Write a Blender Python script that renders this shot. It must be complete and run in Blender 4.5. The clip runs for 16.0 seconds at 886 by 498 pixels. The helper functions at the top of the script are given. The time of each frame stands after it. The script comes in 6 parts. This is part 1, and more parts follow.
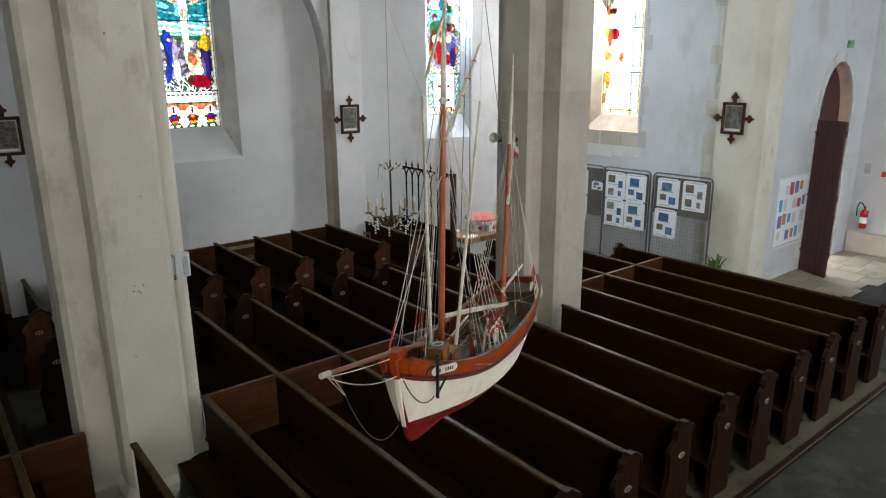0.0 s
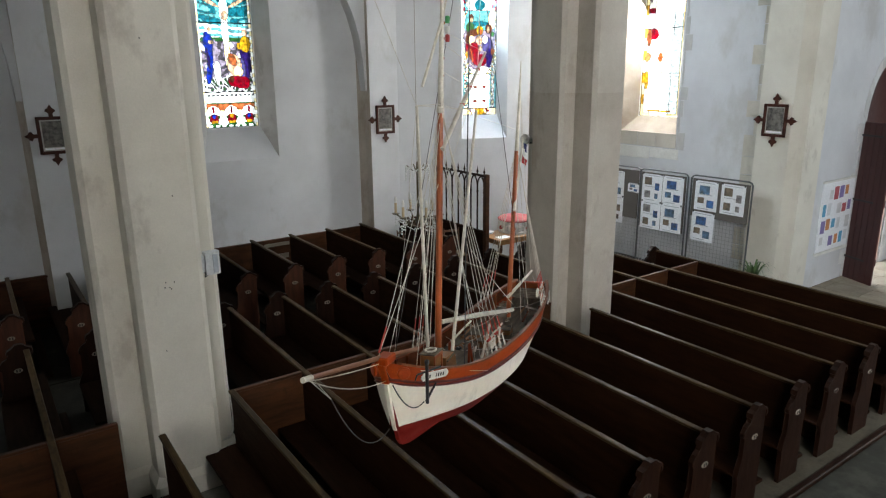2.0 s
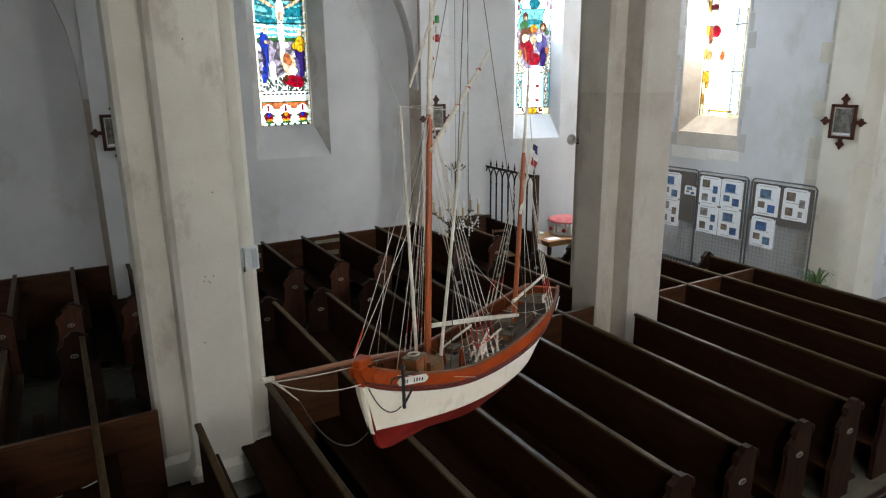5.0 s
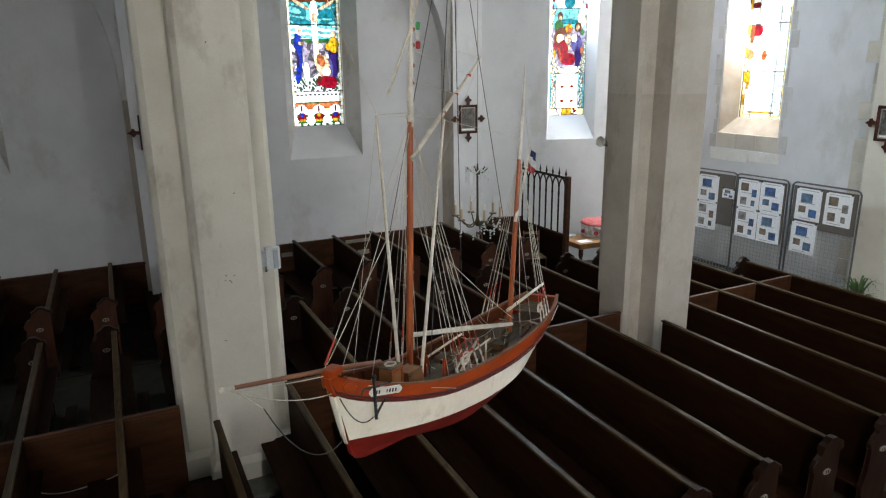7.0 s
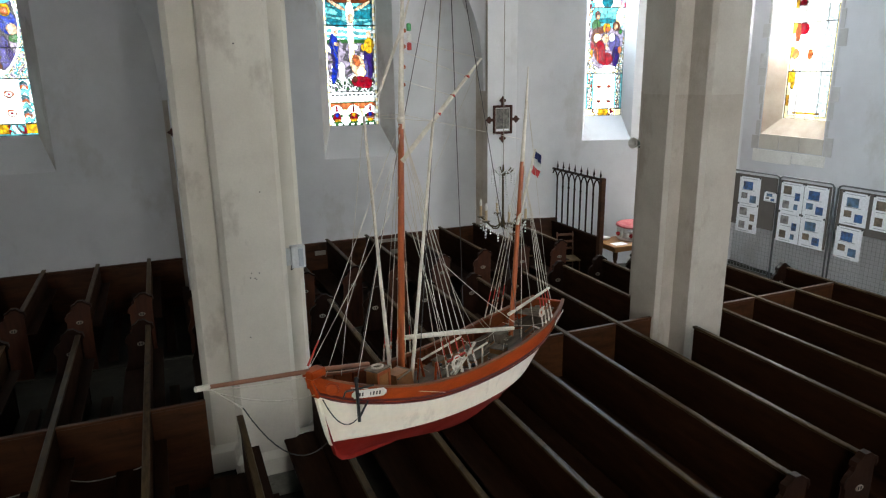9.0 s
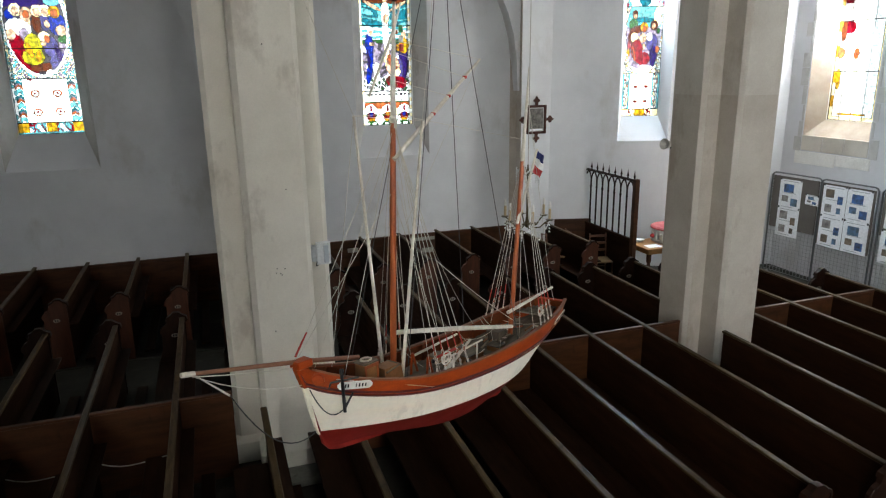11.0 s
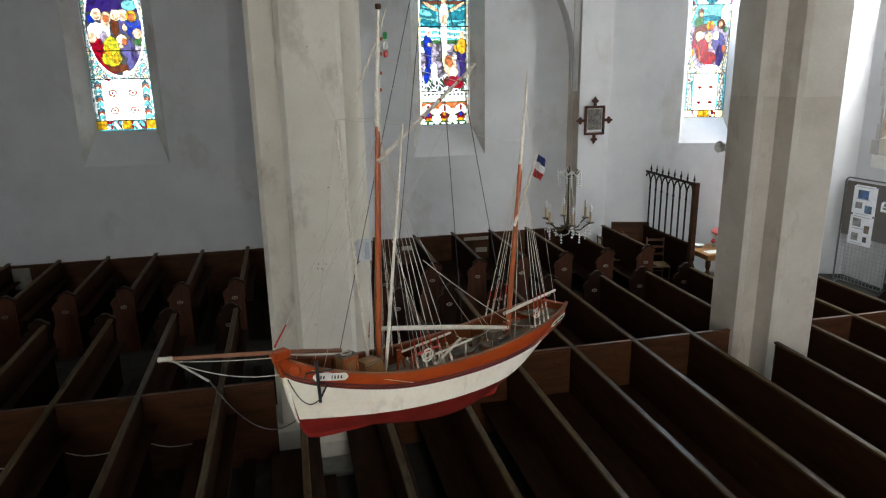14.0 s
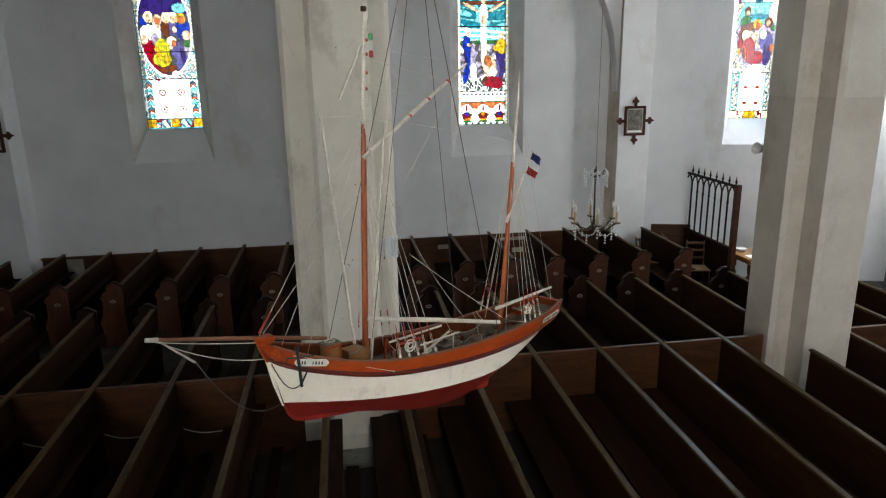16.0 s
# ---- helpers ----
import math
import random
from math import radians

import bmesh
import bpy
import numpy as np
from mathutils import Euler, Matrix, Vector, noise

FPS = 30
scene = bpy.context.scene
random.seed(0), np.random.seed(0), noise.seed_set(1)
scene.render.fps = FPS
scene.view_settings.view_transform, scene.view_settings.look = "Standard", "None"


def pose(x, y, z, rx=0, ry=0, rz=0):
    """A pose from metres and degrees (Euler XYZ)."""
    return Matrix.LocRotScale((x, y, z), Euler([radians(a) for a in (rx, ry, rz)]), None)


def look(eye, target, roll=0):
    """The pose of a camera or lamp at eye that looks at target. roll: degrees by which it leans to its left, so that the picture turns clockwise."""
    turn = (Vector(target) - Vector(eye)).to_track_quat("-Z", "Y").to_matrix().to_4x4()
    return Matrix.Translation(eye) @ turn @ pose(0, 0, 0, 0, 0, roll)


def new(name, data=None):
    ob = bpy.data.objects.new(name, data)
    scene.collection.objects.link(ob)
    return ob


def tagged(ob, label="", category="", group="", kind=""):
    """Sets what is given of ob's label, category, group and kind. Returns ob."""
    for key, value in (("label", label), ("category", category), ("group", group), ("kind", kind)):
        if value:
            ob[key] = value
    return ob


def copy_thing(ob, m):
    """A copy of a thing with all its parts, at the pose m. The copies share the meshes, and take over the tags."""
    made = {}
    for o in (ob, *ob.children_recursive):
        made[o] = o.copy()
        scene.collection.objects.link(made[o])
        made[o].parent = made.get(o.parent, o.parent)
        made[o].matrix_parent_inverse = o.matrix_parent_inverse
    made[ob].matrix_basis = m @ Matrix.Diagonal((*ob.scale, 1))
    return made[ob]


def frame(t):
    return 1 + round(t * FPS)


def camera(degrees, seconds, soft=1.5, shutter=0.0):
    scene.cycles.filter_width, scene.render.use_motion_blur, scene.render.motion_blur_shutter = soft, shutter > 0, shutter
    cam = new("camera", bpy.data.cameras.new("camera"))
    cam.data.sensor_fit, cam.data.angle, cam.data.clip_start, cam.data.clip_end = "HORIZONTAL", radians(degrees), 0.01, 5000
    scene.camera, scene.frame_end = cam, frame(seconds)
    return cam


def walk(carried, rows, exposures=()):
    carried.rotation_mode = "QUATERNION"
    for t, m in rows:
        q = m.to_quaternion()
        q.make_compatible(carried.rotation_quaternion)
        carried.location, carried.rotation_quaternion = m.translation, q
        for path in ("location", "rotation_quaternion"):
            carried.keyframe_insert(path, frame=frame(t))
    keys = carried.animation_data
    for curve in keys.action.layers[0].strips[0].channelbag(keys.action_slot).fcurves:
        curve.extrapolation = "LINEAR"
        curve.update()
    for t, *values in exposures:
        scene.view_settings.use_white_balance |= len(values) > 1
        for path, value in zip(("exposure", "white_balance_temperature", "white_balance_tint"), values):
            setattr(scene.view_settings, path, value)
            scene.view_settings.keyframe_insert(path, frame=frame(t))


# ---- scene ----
cam = camera(66.99, 16.0, soft=1.2)
# seconds, eye x y z, yaw, pitch, roll
CAMERA_ROWS = [
    (0.0, -0.000, -0.000, 4.301, -38.96, -15.02, 0.47),
    (0.5, 0.030, -0.045, 4.307, -38.09, -15.02, 0.49),
    (1.0, 0.058, -0.079, 4.318, -37.20, -15.05, 0.48),
    (1.5, 0.094, -0.099, 4.324, -36.29, -15.06, 0.49),
    (2.0, 0.120, -0.119, 4.337, -35.39, -15.08, 0.51),
    (2.5, 0.141, -0.146, 4.348, -34.49, -15.09, 0.53),
    (3.0, 0.176, -0.162, 4.350, -33.57, -15.10, 0.53),
    (3.5, 0.231, -0.166, 4.344, -32.66, -15.11, 0.55),
    (4.0, 0.281, -0.187, 4.337, -31.78, -15.11, 0.56),
    (6.5, 0.532, -0.290, 4.357, -27.32, -15.15, 0.70),
    (7.0, 0.592, -0.304, 4.365, -26.43, -15.15, 0.72),
    (7.5, 0.647, -0.308, 4.370, -25.53, -15.15, 0.76),
    (8.0, 0.693, -0.322, 4.371, -24.63, -15.14, 0.79),
    (8.5, 0.736, -0.338, 4.371, -23.72, -15.15, 0.79),
    (9.0, 0.772, -0.362, 4.368, -22.81, -15.11, 0.82),
    (11.5, 0.974, -0.509, 4.370, -18.29, -15.10, 0.84),
    (12.0, 1.019, -0.544, 4.373, -17.31, -15.10, 0.86),
    (12.5, 1.069, -0.570, 4.376, -16.31, -15.09, 0.87),
    (13.0, 1.127, -0.595, 4.377, -15.24, -15.08, 0.88),
    (13.5, 1.183, -0.614, 4.382, -14.18, -15.08, 0.89),
    (14.0, 1.237, -0.632, 4.386, -13.12, -15.06, 0.92),
    (14.5, 1.293, -0.657, 4.388, -12.06, -15.05, 0.93),
    (15.0, 1.351, -0.688, 4.387, -10.98, -15.03, 0.95),
    (15.5, 1.415, -0.729, 4.382, -9.89, -15.00, 0.97),
    (16.0, 1.482, -0.768, 4.380, -8.81, -14.98, 0.99),
]
walk(cam, [(t, pose(x, y, z, 90 + pitch, roll, yaw)) for t, x, y, z, yaw, pitch, roll in CAMERA_ROWS])

# ---------- world, large lights ----------
world = bpy.data.worlds.new("sky")
scene.world = world
world.use_nodes = True
wn = world.node_tree
sky = wn.nodes.new("ShaderNodeTexSky")
sky.sky_type, sky.sun_disc = "NISHITA", False
sky.sun_elevation, sky.sun_rotation = radians(32), radians(113)
wn.links.new(sky.outputs[0], wn.nodes["Background"].inputs[0])
wn.nodes["Background"].inputs[1].default_value = 0.12
scene.view_settings.exposure = -0.06


def window_light(name, m, w, h, power, colour):
    """Daylight from the sky just outside a window opening."""
    data = bpy.data.lights.new(name, "AREA")
    data.shape, data.size, data.size_y, data.energy, data.color = "RECTANGLE", w, h, power, colour
    ob = new(name, data)
    ob.matrix_world = m
    return ob


SKY = (0.80, 0.91, 1.0)
# lamp faces -Z: rx 90 looks to +y, rx -90 to -y
window_light("window_daylight", pose(4.475, 13.24, 6.55, -90, 0, 0), 1.04, 1.4, 40, SKY)
window_light("window_daylight", pose(-1.67, 13.24, 6.55, -90, 0, 0), 1.03, 1.4, 40, SKY)
window_light("window_daylight", look((9.86, 12.2, 6.4), (12.1, 9.3, 1.8)), 0.6, 1.3, 520, (0.72, 0.86, 1.0))
window_light("window_daylight", look((13.14, 9.55, 4.9), (10.4, 11.0, 2.9)), 0.75, 2.6, 400, (0.97, 0.985, 1.0))
window_light("door_daylight", pose(15.75, 7.5, 2.2, -90, 0, 0), 2.4, 4.4, 300, SKY)
for wx, power, tint in ((-4.7, 2150, (1.0, 0.985, 0.93)), (1.5, 3450, (1.0, 0.99, 0.95)), (7.7, 2600, (0.86, 0.94, 1.0)), (13.9, 400, (0.66, 0.83, 1.0))):
    window_light("window_daylight", pose(wx, -6.6, 5.4, 90, 0, 0), 1.5, 4.6, power, tint)
window_light("window_daylight", pose(18.4, -1.6, 5.2, 0, 90, 0), 4.8, 2.6, 180, SKY)

sun_data = bpy.data.lights.new("sun", "SUN")
sun_data.energy, sun_data.angle, sun_data.color = 2.4, radians(14), (1.0, 0.92, 0.8)
new("sun", sun_data).matrix_world = look((0.78 * 40, -0.33 * 40, 0.53 * 40), (0, 0, 0))


def sky_backdrop(m, w, h, colour, strength):
    """A plain bright sheet of sky outside a window."""
    mt = bpy.data.materials.new("bright_sky")
    mt.use_nodes = True
    nd = mt.node_tree.nodes
    nd.remove(nd["Principled BSDF"])
    em = nd.new("ShaderNodeEmission")
    em.inputs[0].default_value, em.inputs[1].default_value = (*colour, 1), strength
    mt.node_tree.links.new(em.outputs[0], nd["Material Output"].inputs[0])
    me = bpy.data.meshes.new("backdrop")
    me.from_pydata([(-w / 2, 0, -h / 2), (w / 2, 0, -h / 2), (w / 2, 0, h / 2), (-w / 2, 0, h / 2)], [], [(0, 1, 2, 3)])
    me.materials.append(mt)
    ob = new("backdrop", me)
    ob.matrix_world = m
    return tagged(ob, "plain bright sky outside a window", "sky", kind="structure")


sky_backdrop(pose(4.6, 13.75, 5.2), 3.4, 5.4, (0.92, 0.97, 1.0), 3.4)
sky_backdrop(pose(-1.9, 13.75, 5.2), 3.4, 5.4, (0.92, 0.97, 1.0), 3.4)
sky_backdrop(pose(10.15, 12.75, 5.2, 0, 0, -18.33), 2.6, 5.4, (0.95, 0.98, 1.0), 3.8)
sky_backdrop(pose(13.55, 9.9, 5.2, 0, 0, 90), 2.6, 5.4, (1.0, 0.95, 0.84), 5.0)
sky_backdrop(pose(16.6, 9.5, 2.5), 7.0, 6.0, (0.85, 0.93, 1.0), 1.6)

# ---------- materials ----------


def material(name, base, rough=0.6, second=None, scale=3.0, amount=0.6, fine=40.0, bump=0.1, metal=0.0,
             stretch=(1, 1, 1), vary=0.0, spec=0.5, coat=0.0, grain=0.1, stain=None):
    """Two scales of colour variation, fine relief and a little change from piece to piece."""
    m = bpy.data.materials.new(name)
    m.use_nodes = True
    n, l = m.node_tree.nodes, m.node_tree.links
    b = n["Principled BSDF"]
    second = second or tuple(c * 0.72 for c in base)
    tc = n.new("ShaderNodeTexCoord")
    mp = n.new("ShaderNodeMapping")
    mp.inputs["Scale"].default_value = stretch
    info = n.new("ShaderNodeObjectInfo")
    add = n.new("ShaderNodeVectorMath")
    add.operation = "MULTIPLY_ADD"
    l.new(info.outputs["Random"], add.inputs[0])
    add.inputs[1].default_value = (7.3, 3.1, 5.7)
    l.new(tc.outputs["Object"], add.inputs[2])
    l.new(add.outputs[0], mp.inputs[0])
    big = n.new("ShaderNodeTexNoise")
    big.inputs["Scale"].default_value, big.inputs["Detail"].default_value, big.inputs["Roughness"].default_value = scale, 6, 0.62
    small = n.new("ShaderNodeTexNoise")
    small.inputs["Scale"].default_value, small.inputs["Detail"].default_value = fine, 4
    for t in (big, small):
        l.new(mp.outputs[0], t.inputs["Vector"])
    ramp = n.new("ShaderNodeMapRange")
    ramp.inputs[1].default_value, ramp.inputs[2].default_value = 0.38, 0.68
    l.new(big.outputs[0], ramp.inputs[0])
    mul = n.new("ShaderNodeMath")
    mul.operation = "MULTIPLY"
    mul.inputs[1].default_value = amount
    l.new(ramp.outputs[0], mul.inputs[0])
    mix = n.new("ShaderNodeMix")
    mix.data_type = "RGBA"
    mix.inputs["A"].default_value, mix.inputs["B"].default_value = (*base, 1), (*second, 1)
    l.new(mul.outputs[0], mix.inputs["Factor"])
    hsv = n.new("ShaderNodeHueSaturation")
    val = n.new("ShaderNodeMapRange")
    val.inputs[1].default_value, val.inputs[2].default_value = 0.3, 0.7
    val.inputs[3].default_value, val.inputs[4].default_value = 1 - grain, 1 + grain
    l.new(small.outputs[0], val.inputs[0])
    piece = n.new("ShaderNodeMath")
    piece.operation = "MULTIPLY_ADD"
    l.new(info.outputs["Random"], piece.inputs[0])
    piece.inputs[1].default_value, piece.inputs[2].default_value = vary, 1 - vary / 2
    both = n.new("ShaderNodeMath")
    both.operation = "MULTIPLY"
    l.new(val.outputs[0], both.inputs[0])
    l.new(piece.outputs[0], both.inputs[1])
    l.new(both.outputs[0], hsv.inputs["Value"])
    l.new(mix.outputs["Result"], hsv.inputs["Color"])
    colour = hsv.outputs[0]
    if stain:
        st = n.new("ShaderNodeTexNoise")
        st.inputs["Scale"].default_value, st.inputs["Detail"].default_value, st.inputs["Roughness"].default_value = stain[2], 8, 0.66
        smp = n.new("ShaderNodeMapping")
        smp.inputs["Scale"].default_value = (1.0, 1.0, 0.55)
        smp.inputs["Location"].default_value = (3.7, 1.9, 8.1)
        l.new(tc.outputs["Object"], smp.inputs[0])
        l.new(smp.outputs[0], st.inputs["Vector"])
        edge = n.new("ShaderNodeMapRange")
        edge.inputs[1].default_value, edge.inputs[2].default_value, edge.inputs[4].default_value = 0.56, 0.66, stain[1]
        l.new(st.outputs[0], edge.inputs[0])
        smix = n.new("ShaderNodeMix")
        smix.data_type = "RGBA"
        smix.inputs["B"].default_value = (*stain[0], 1)
        l.new(edge.outputs[0], smix.inputs["Factor"])
        l.new(colour, smix.inputs["A"])
        colour = smix.outputs["Result"]
    l.new(colour, b.inputs["Base Color"])
    rr = n.new("ShaderNodeMapRange")
    rr.inputs[3].default_value, rr.inputs[4].default_value = max(rough - 0.1, 0.03), min(rough + 0.12, 1)
    l.new(big.outputs[0], rr.inputs[0])
    l.new(rr.outputs[0], b.inputs["Roughness"])
    b.inputs["Metallic"].default_value = metal
    b.inputs["Specular IOR Level"].default_value = spec
    b.inputs["Coat Weight"].default_value = coat
    if bump:
        bp = n.new("ShaderNodeBump")
        bp.inputs["Strength"].default_value, bp.inputs["Distance"].default_value = bump, 0.01
        l.new(small.outputs[0], bp.inputs["Height"])
        l.new(bp.outputs[0], b.inputs["Normal"])
    return m


def glass(name, colour, dark=0.25, clear=0.97):
    m = bpy.data.materials.new(name)
    m.use_nodes = True
    n, l = m.node_tree.nodes, m.node_tree.links
    n.remove(n["Principled BSDF"])
    tr = n.new("ShaderNodeBsdfTransparent")
    gl = n.new("ShaderNodeBsdfGlossy")
    gl.inputs["Roughness"].default_value = 0.15
    tex = n.new("ShaderNodeTexNoise")
    tex.inputs["Scale"].default_value, tex.inputs["Detail"].default_value = 13, 5
    info = n.new("ShaderNodeObjectInfo")
    tc = n.new("ShaderNodeTexCoord")
    l.new(tc.outputs["Object"], tex.inputs["Vector"])
    val = n.new("ShaderNodeMapRange")
    val.inputs[1].default_value, val.inputs[2].default_value, val.inputs[3].default_value, val.inputs[4].default_value = 0.34, 0.66, dark, 1.3
    l.new(tex.outputs[0], val.inputs[0])
    hsv = n.new("ShaderNodeHueSaturation")
    hsv.inputs["Color"].default_value = (*colour, 1)
    l.new(val.outputs[0], hsv.inputs["Value"])
    l.new(hsv.outputs[0], tr.inputs[0])
    mx = n.new("ShaderNodeMixShader")
    mx.inputs[0].default_value = 1 - clear
    l.new(tr.outputs[0], mx.inputs[1])
    l.new(gl.outputs[0], mx.inputs[2])
    l.new(mx.outputs[0], n["Material Output"].inputs[0])
    return m


PLASTER = material("limewashed_plaster", (0.68, 0.685, 0.70), 0.85, (0.55, 0.55, 0.565), 0.7, 0.8, 60, 0.12, grain=0.025, stain=((0.44, 0.42, 0.385), 0.45, 0.9))
STONE = material("limestone", (0.62, 0.58, 0.50), 0.8, (0.46, 0.42, 0.35), 1.3, 0.9, 50, 0.2, grain=0.05, vary=0.2)
PIER_STONE = material("pier_limewash", (0.73, 0.695, 0.61), 0.8, (0.60, 0.56, 0.48), 0.9, 0.8, 60, 0.12, grain=0.03, stain=((0.36, 0.31, 0.25), 0.5, 1.6))
JAMB = material("darker_grey_jamb", (0.56, 0.555, 0.54), 0.85, (0.40, 0.385, 0.36), 1.6, 0.9, 50, 0.15, grain=0.04, stain=((0.30, 0.28, 0.25), 0.55, 2.4))
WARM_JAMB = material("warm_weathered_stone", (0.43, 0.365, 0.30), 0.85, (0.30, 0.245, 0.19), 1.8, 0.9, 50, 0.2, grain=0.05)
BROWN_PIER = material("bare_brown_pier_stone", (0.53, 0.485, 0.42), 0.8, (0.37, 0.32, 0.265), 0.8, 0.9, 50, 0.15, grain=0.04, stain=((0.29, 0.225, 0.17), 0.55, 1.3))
OAK = material("dark_stained_oak", (0.025, 0.0095, 0.0040), 0.6, (0.012, 0.0046, 0.0022), 2.0, 0.8, 30, 0.12, stretch=(6, 1, 6), vary=0.3, spec=0.06)
OAK_RED = material("worn_red_brown_oak", (0.072, 0.0255, 0.0085), 0.5, (0.030, 0.0105, 0.004), 2.4, 0.9, 30, 0.12, stretch=(1, 6, 6), vary=0.35, spec=0.25, stain=((0.012, 0.006, 0.003), 0.7, 2.5))
OAK_END = material("dark_oak_pew_ends", (0.019, 0.0066, 0.0028), 0.5, (0.008, 0.003, 0.0016), 3.0, 0.8, 40, 0.12, stretch=(6, 6, 1), vary=0.3, spec=0.16)
OAK_END_RED = material("red_brown_oak_pew_ends", (0.075, 0.022, 0.0085), 0.5, (0.032, 0.010, 0.0045), 3.0, 0.8, 40, 0.12, stretch=(6, 6, 1), vary=0.3, spec=0.3)
RAIL = material("worn_pew_rail", (0.066, 0.042, 0.018), 0.32, (0.030, 0.018, 0.008), 5.0, 0.9, 40, 0.12, stretch=(6, 1, 6), vary=0.35, spec=0.05, stain=((0.012, 0.007, 0.003), 0.75, 7.0))
FLOOR_STONE = material("worn_floor_slabs", (0.027, 0.029, 0.023), 0.75, (0.015, 0.016, 0.0125), 1.1, 0.8, 20, 0.15, spec=0.3, stain=((0.075, 0.075, 0.064), 0.5, 1.4))
# pew floor: the edge strip's cement with the pews' shade put into its colour
SHADED_FLOOR = material("shaded_dusty_pew_floor", (0.026, 0.024, 0.018), 0.8, (0.013, 0.012, 0.009), 2.0, 0.8, 30, 0.15, spec=0.2, stain=((0.07, 0.065, 0.05), 0.5, 2.2))
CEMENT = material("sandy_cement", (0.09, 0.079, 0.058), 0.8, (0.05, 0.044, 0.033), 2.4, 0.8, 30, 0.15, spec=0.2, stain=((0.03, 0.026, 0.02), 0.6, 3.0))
FOOTING = material("patchy_grey_footing", (0.22, 0.22, 0.19), 0.8, (0.10, 0.105, 0.085), 3.0, 0.9, 30, 0.15, spec=0.2, stain=((0.05, 0.055, 0.04), 0.6, 4.0))
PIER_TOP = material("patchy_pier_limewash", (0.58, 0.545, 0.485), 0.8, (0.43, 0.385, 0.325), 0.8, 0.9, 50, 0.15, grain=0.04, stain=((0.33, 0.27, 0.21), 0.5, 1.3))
IRON = material("black_iron", (0.02, 0.02, 0.022), 0.45, None, 8, 0.5, 60, 0.1)
WHITE = material("white_paint", (0.78, 0.77, 0.73), 0.5, (0.62, 0.6, 0.55), 4, 0.5, 40, 0.05)
LEAD = material("lead_came", (0.02, 0.02, 0.02), 0.6)

# ---------- mesh helpers ----------


def mesh_of(bm, name, mat):
    me = bpy.data.meshes.new(name)
    bmesh.ops.recalc_face_normals(bm, faces=bm.faces)
    bm.to_mesh(me)
    bm.free()
    for m in (mat if isinstance(mat, (list, tuple)) else [mat]):
        me.materials.append(m)
    return me


def part(name, bm, mat, parent=None, label=""):
    """One mesh object, under a thing or under a part when parent is given."""
    ob = new(name, mesh_of(bm, name, mat))
    if parent is not None:
        ob.parent = parent
    if label:
        ob["label"] = label
    return ob


def box(bm, x0, x1, y0, y1, z0, z1, bevel=0.0):
    r = bmesh.ops.create_cube(bm, size=1)
    for v in r["verts"]:
        v.co = Vector((x0 + (v.co.x + 0.5) * (x1 - x0), y0 + (v.co.y + 0.5) * (y1 - y0), z0 + (v.co.z + 0.5) * (z1 - z0)))
    if bevel:
        es = list({e for v in r["verts"] for e in v.link_edges})
        bmesh.ops.bevel(bm, geom=es, offset=bevel, segments=1, affect="EDGES")
    return bm


def prism(bm, pts, z0, z1, axis="z"):
    """A straight prism over a plan polygon; axis y or x: the polygon is (x, z) or (y, z)."""
    def at(p, h):
        return {"z": (p[0], p[1], h), "y": (p[0], h, p[1]), "x": (h, p[0], p[1])}[axis]
    lo = [bm.verts.new(at(p, z0)) for p in pts]
    hi = [bm.verts.new(at(p, z1)) for p in pts]
    bm.faces.new(lo)
    bm.faces.new(hi)
    for i in range(len(pts)):
        j = (i + 1) % len(pts)
        bm.faces.new((lo[i], lo[j], hi[j], hi[i]))
    return bm


def tube(bm, a, b, r0, r1=None, sides=8, caps=True):
    """A straight tapered rod from a to b."""
    a, b = Vector(a), Vector(b)
    r1 = r0 if r1 is None else r1
    q = (b - a).to_track_quat("Z", "Y")
    rings = []
    for p, r in ((a, r0), (b, r1)):
        rings.append([bm.verts.new(p + q @ Vector((r * math.cos(2 * math.pi * i / sides), r * math.sin(2 * math.pi * i / sides), 0))) for i in range(sides)])
    for i in range(sides):
        j = (i + 1) % sides
        bm.faces.new((rings[0][i], rings[0][j], rings[1][j], rings[1][i]))
    if caps:
        bm.faces.new(rings[0])
        bm.faces.new(rings[1])
    return bm


def chain(bm, pts, r, sides=5):
    for a, b in zip(pts, pts[1:]):
        tube(bm, a, b, r, r, sides)
    return bm


def lathe(bm, profile, centre=(0, 0, 0), sides=16):
    """A turned body from (radius, height) pairs."""
    c = Vector(centre)
    rings = [[bm.verts.new(c + Vector((r * math.cos(2 * math.pi * i / sides), r * math.sin(2 * math.pi * i / sides), z))) for i in range(sides)] for r, z in profile]
    for a, b in zip(rings, rings[1:]):
        for i in range(sides):
            j = (i + 1) % sides
            bm.faces.new((a[i], a[j], b[j], b[i]))
    if profile[0][0] > 1e-5:
        bm.faces.new(rings[0])
    if profile[-1][0] > 1e-5:
        bm.faces.new(rings[-1])
    return bm


def group_thing(name, at, label, category, group="", kind=""):
    e = new(name)
    e.matrix_world = at if isinstance(at, Matrix) else Matrix.Translation(at)
    return tagged(e, label, category, group, kind)


# ---------- the building ----------
TOP = 9.0


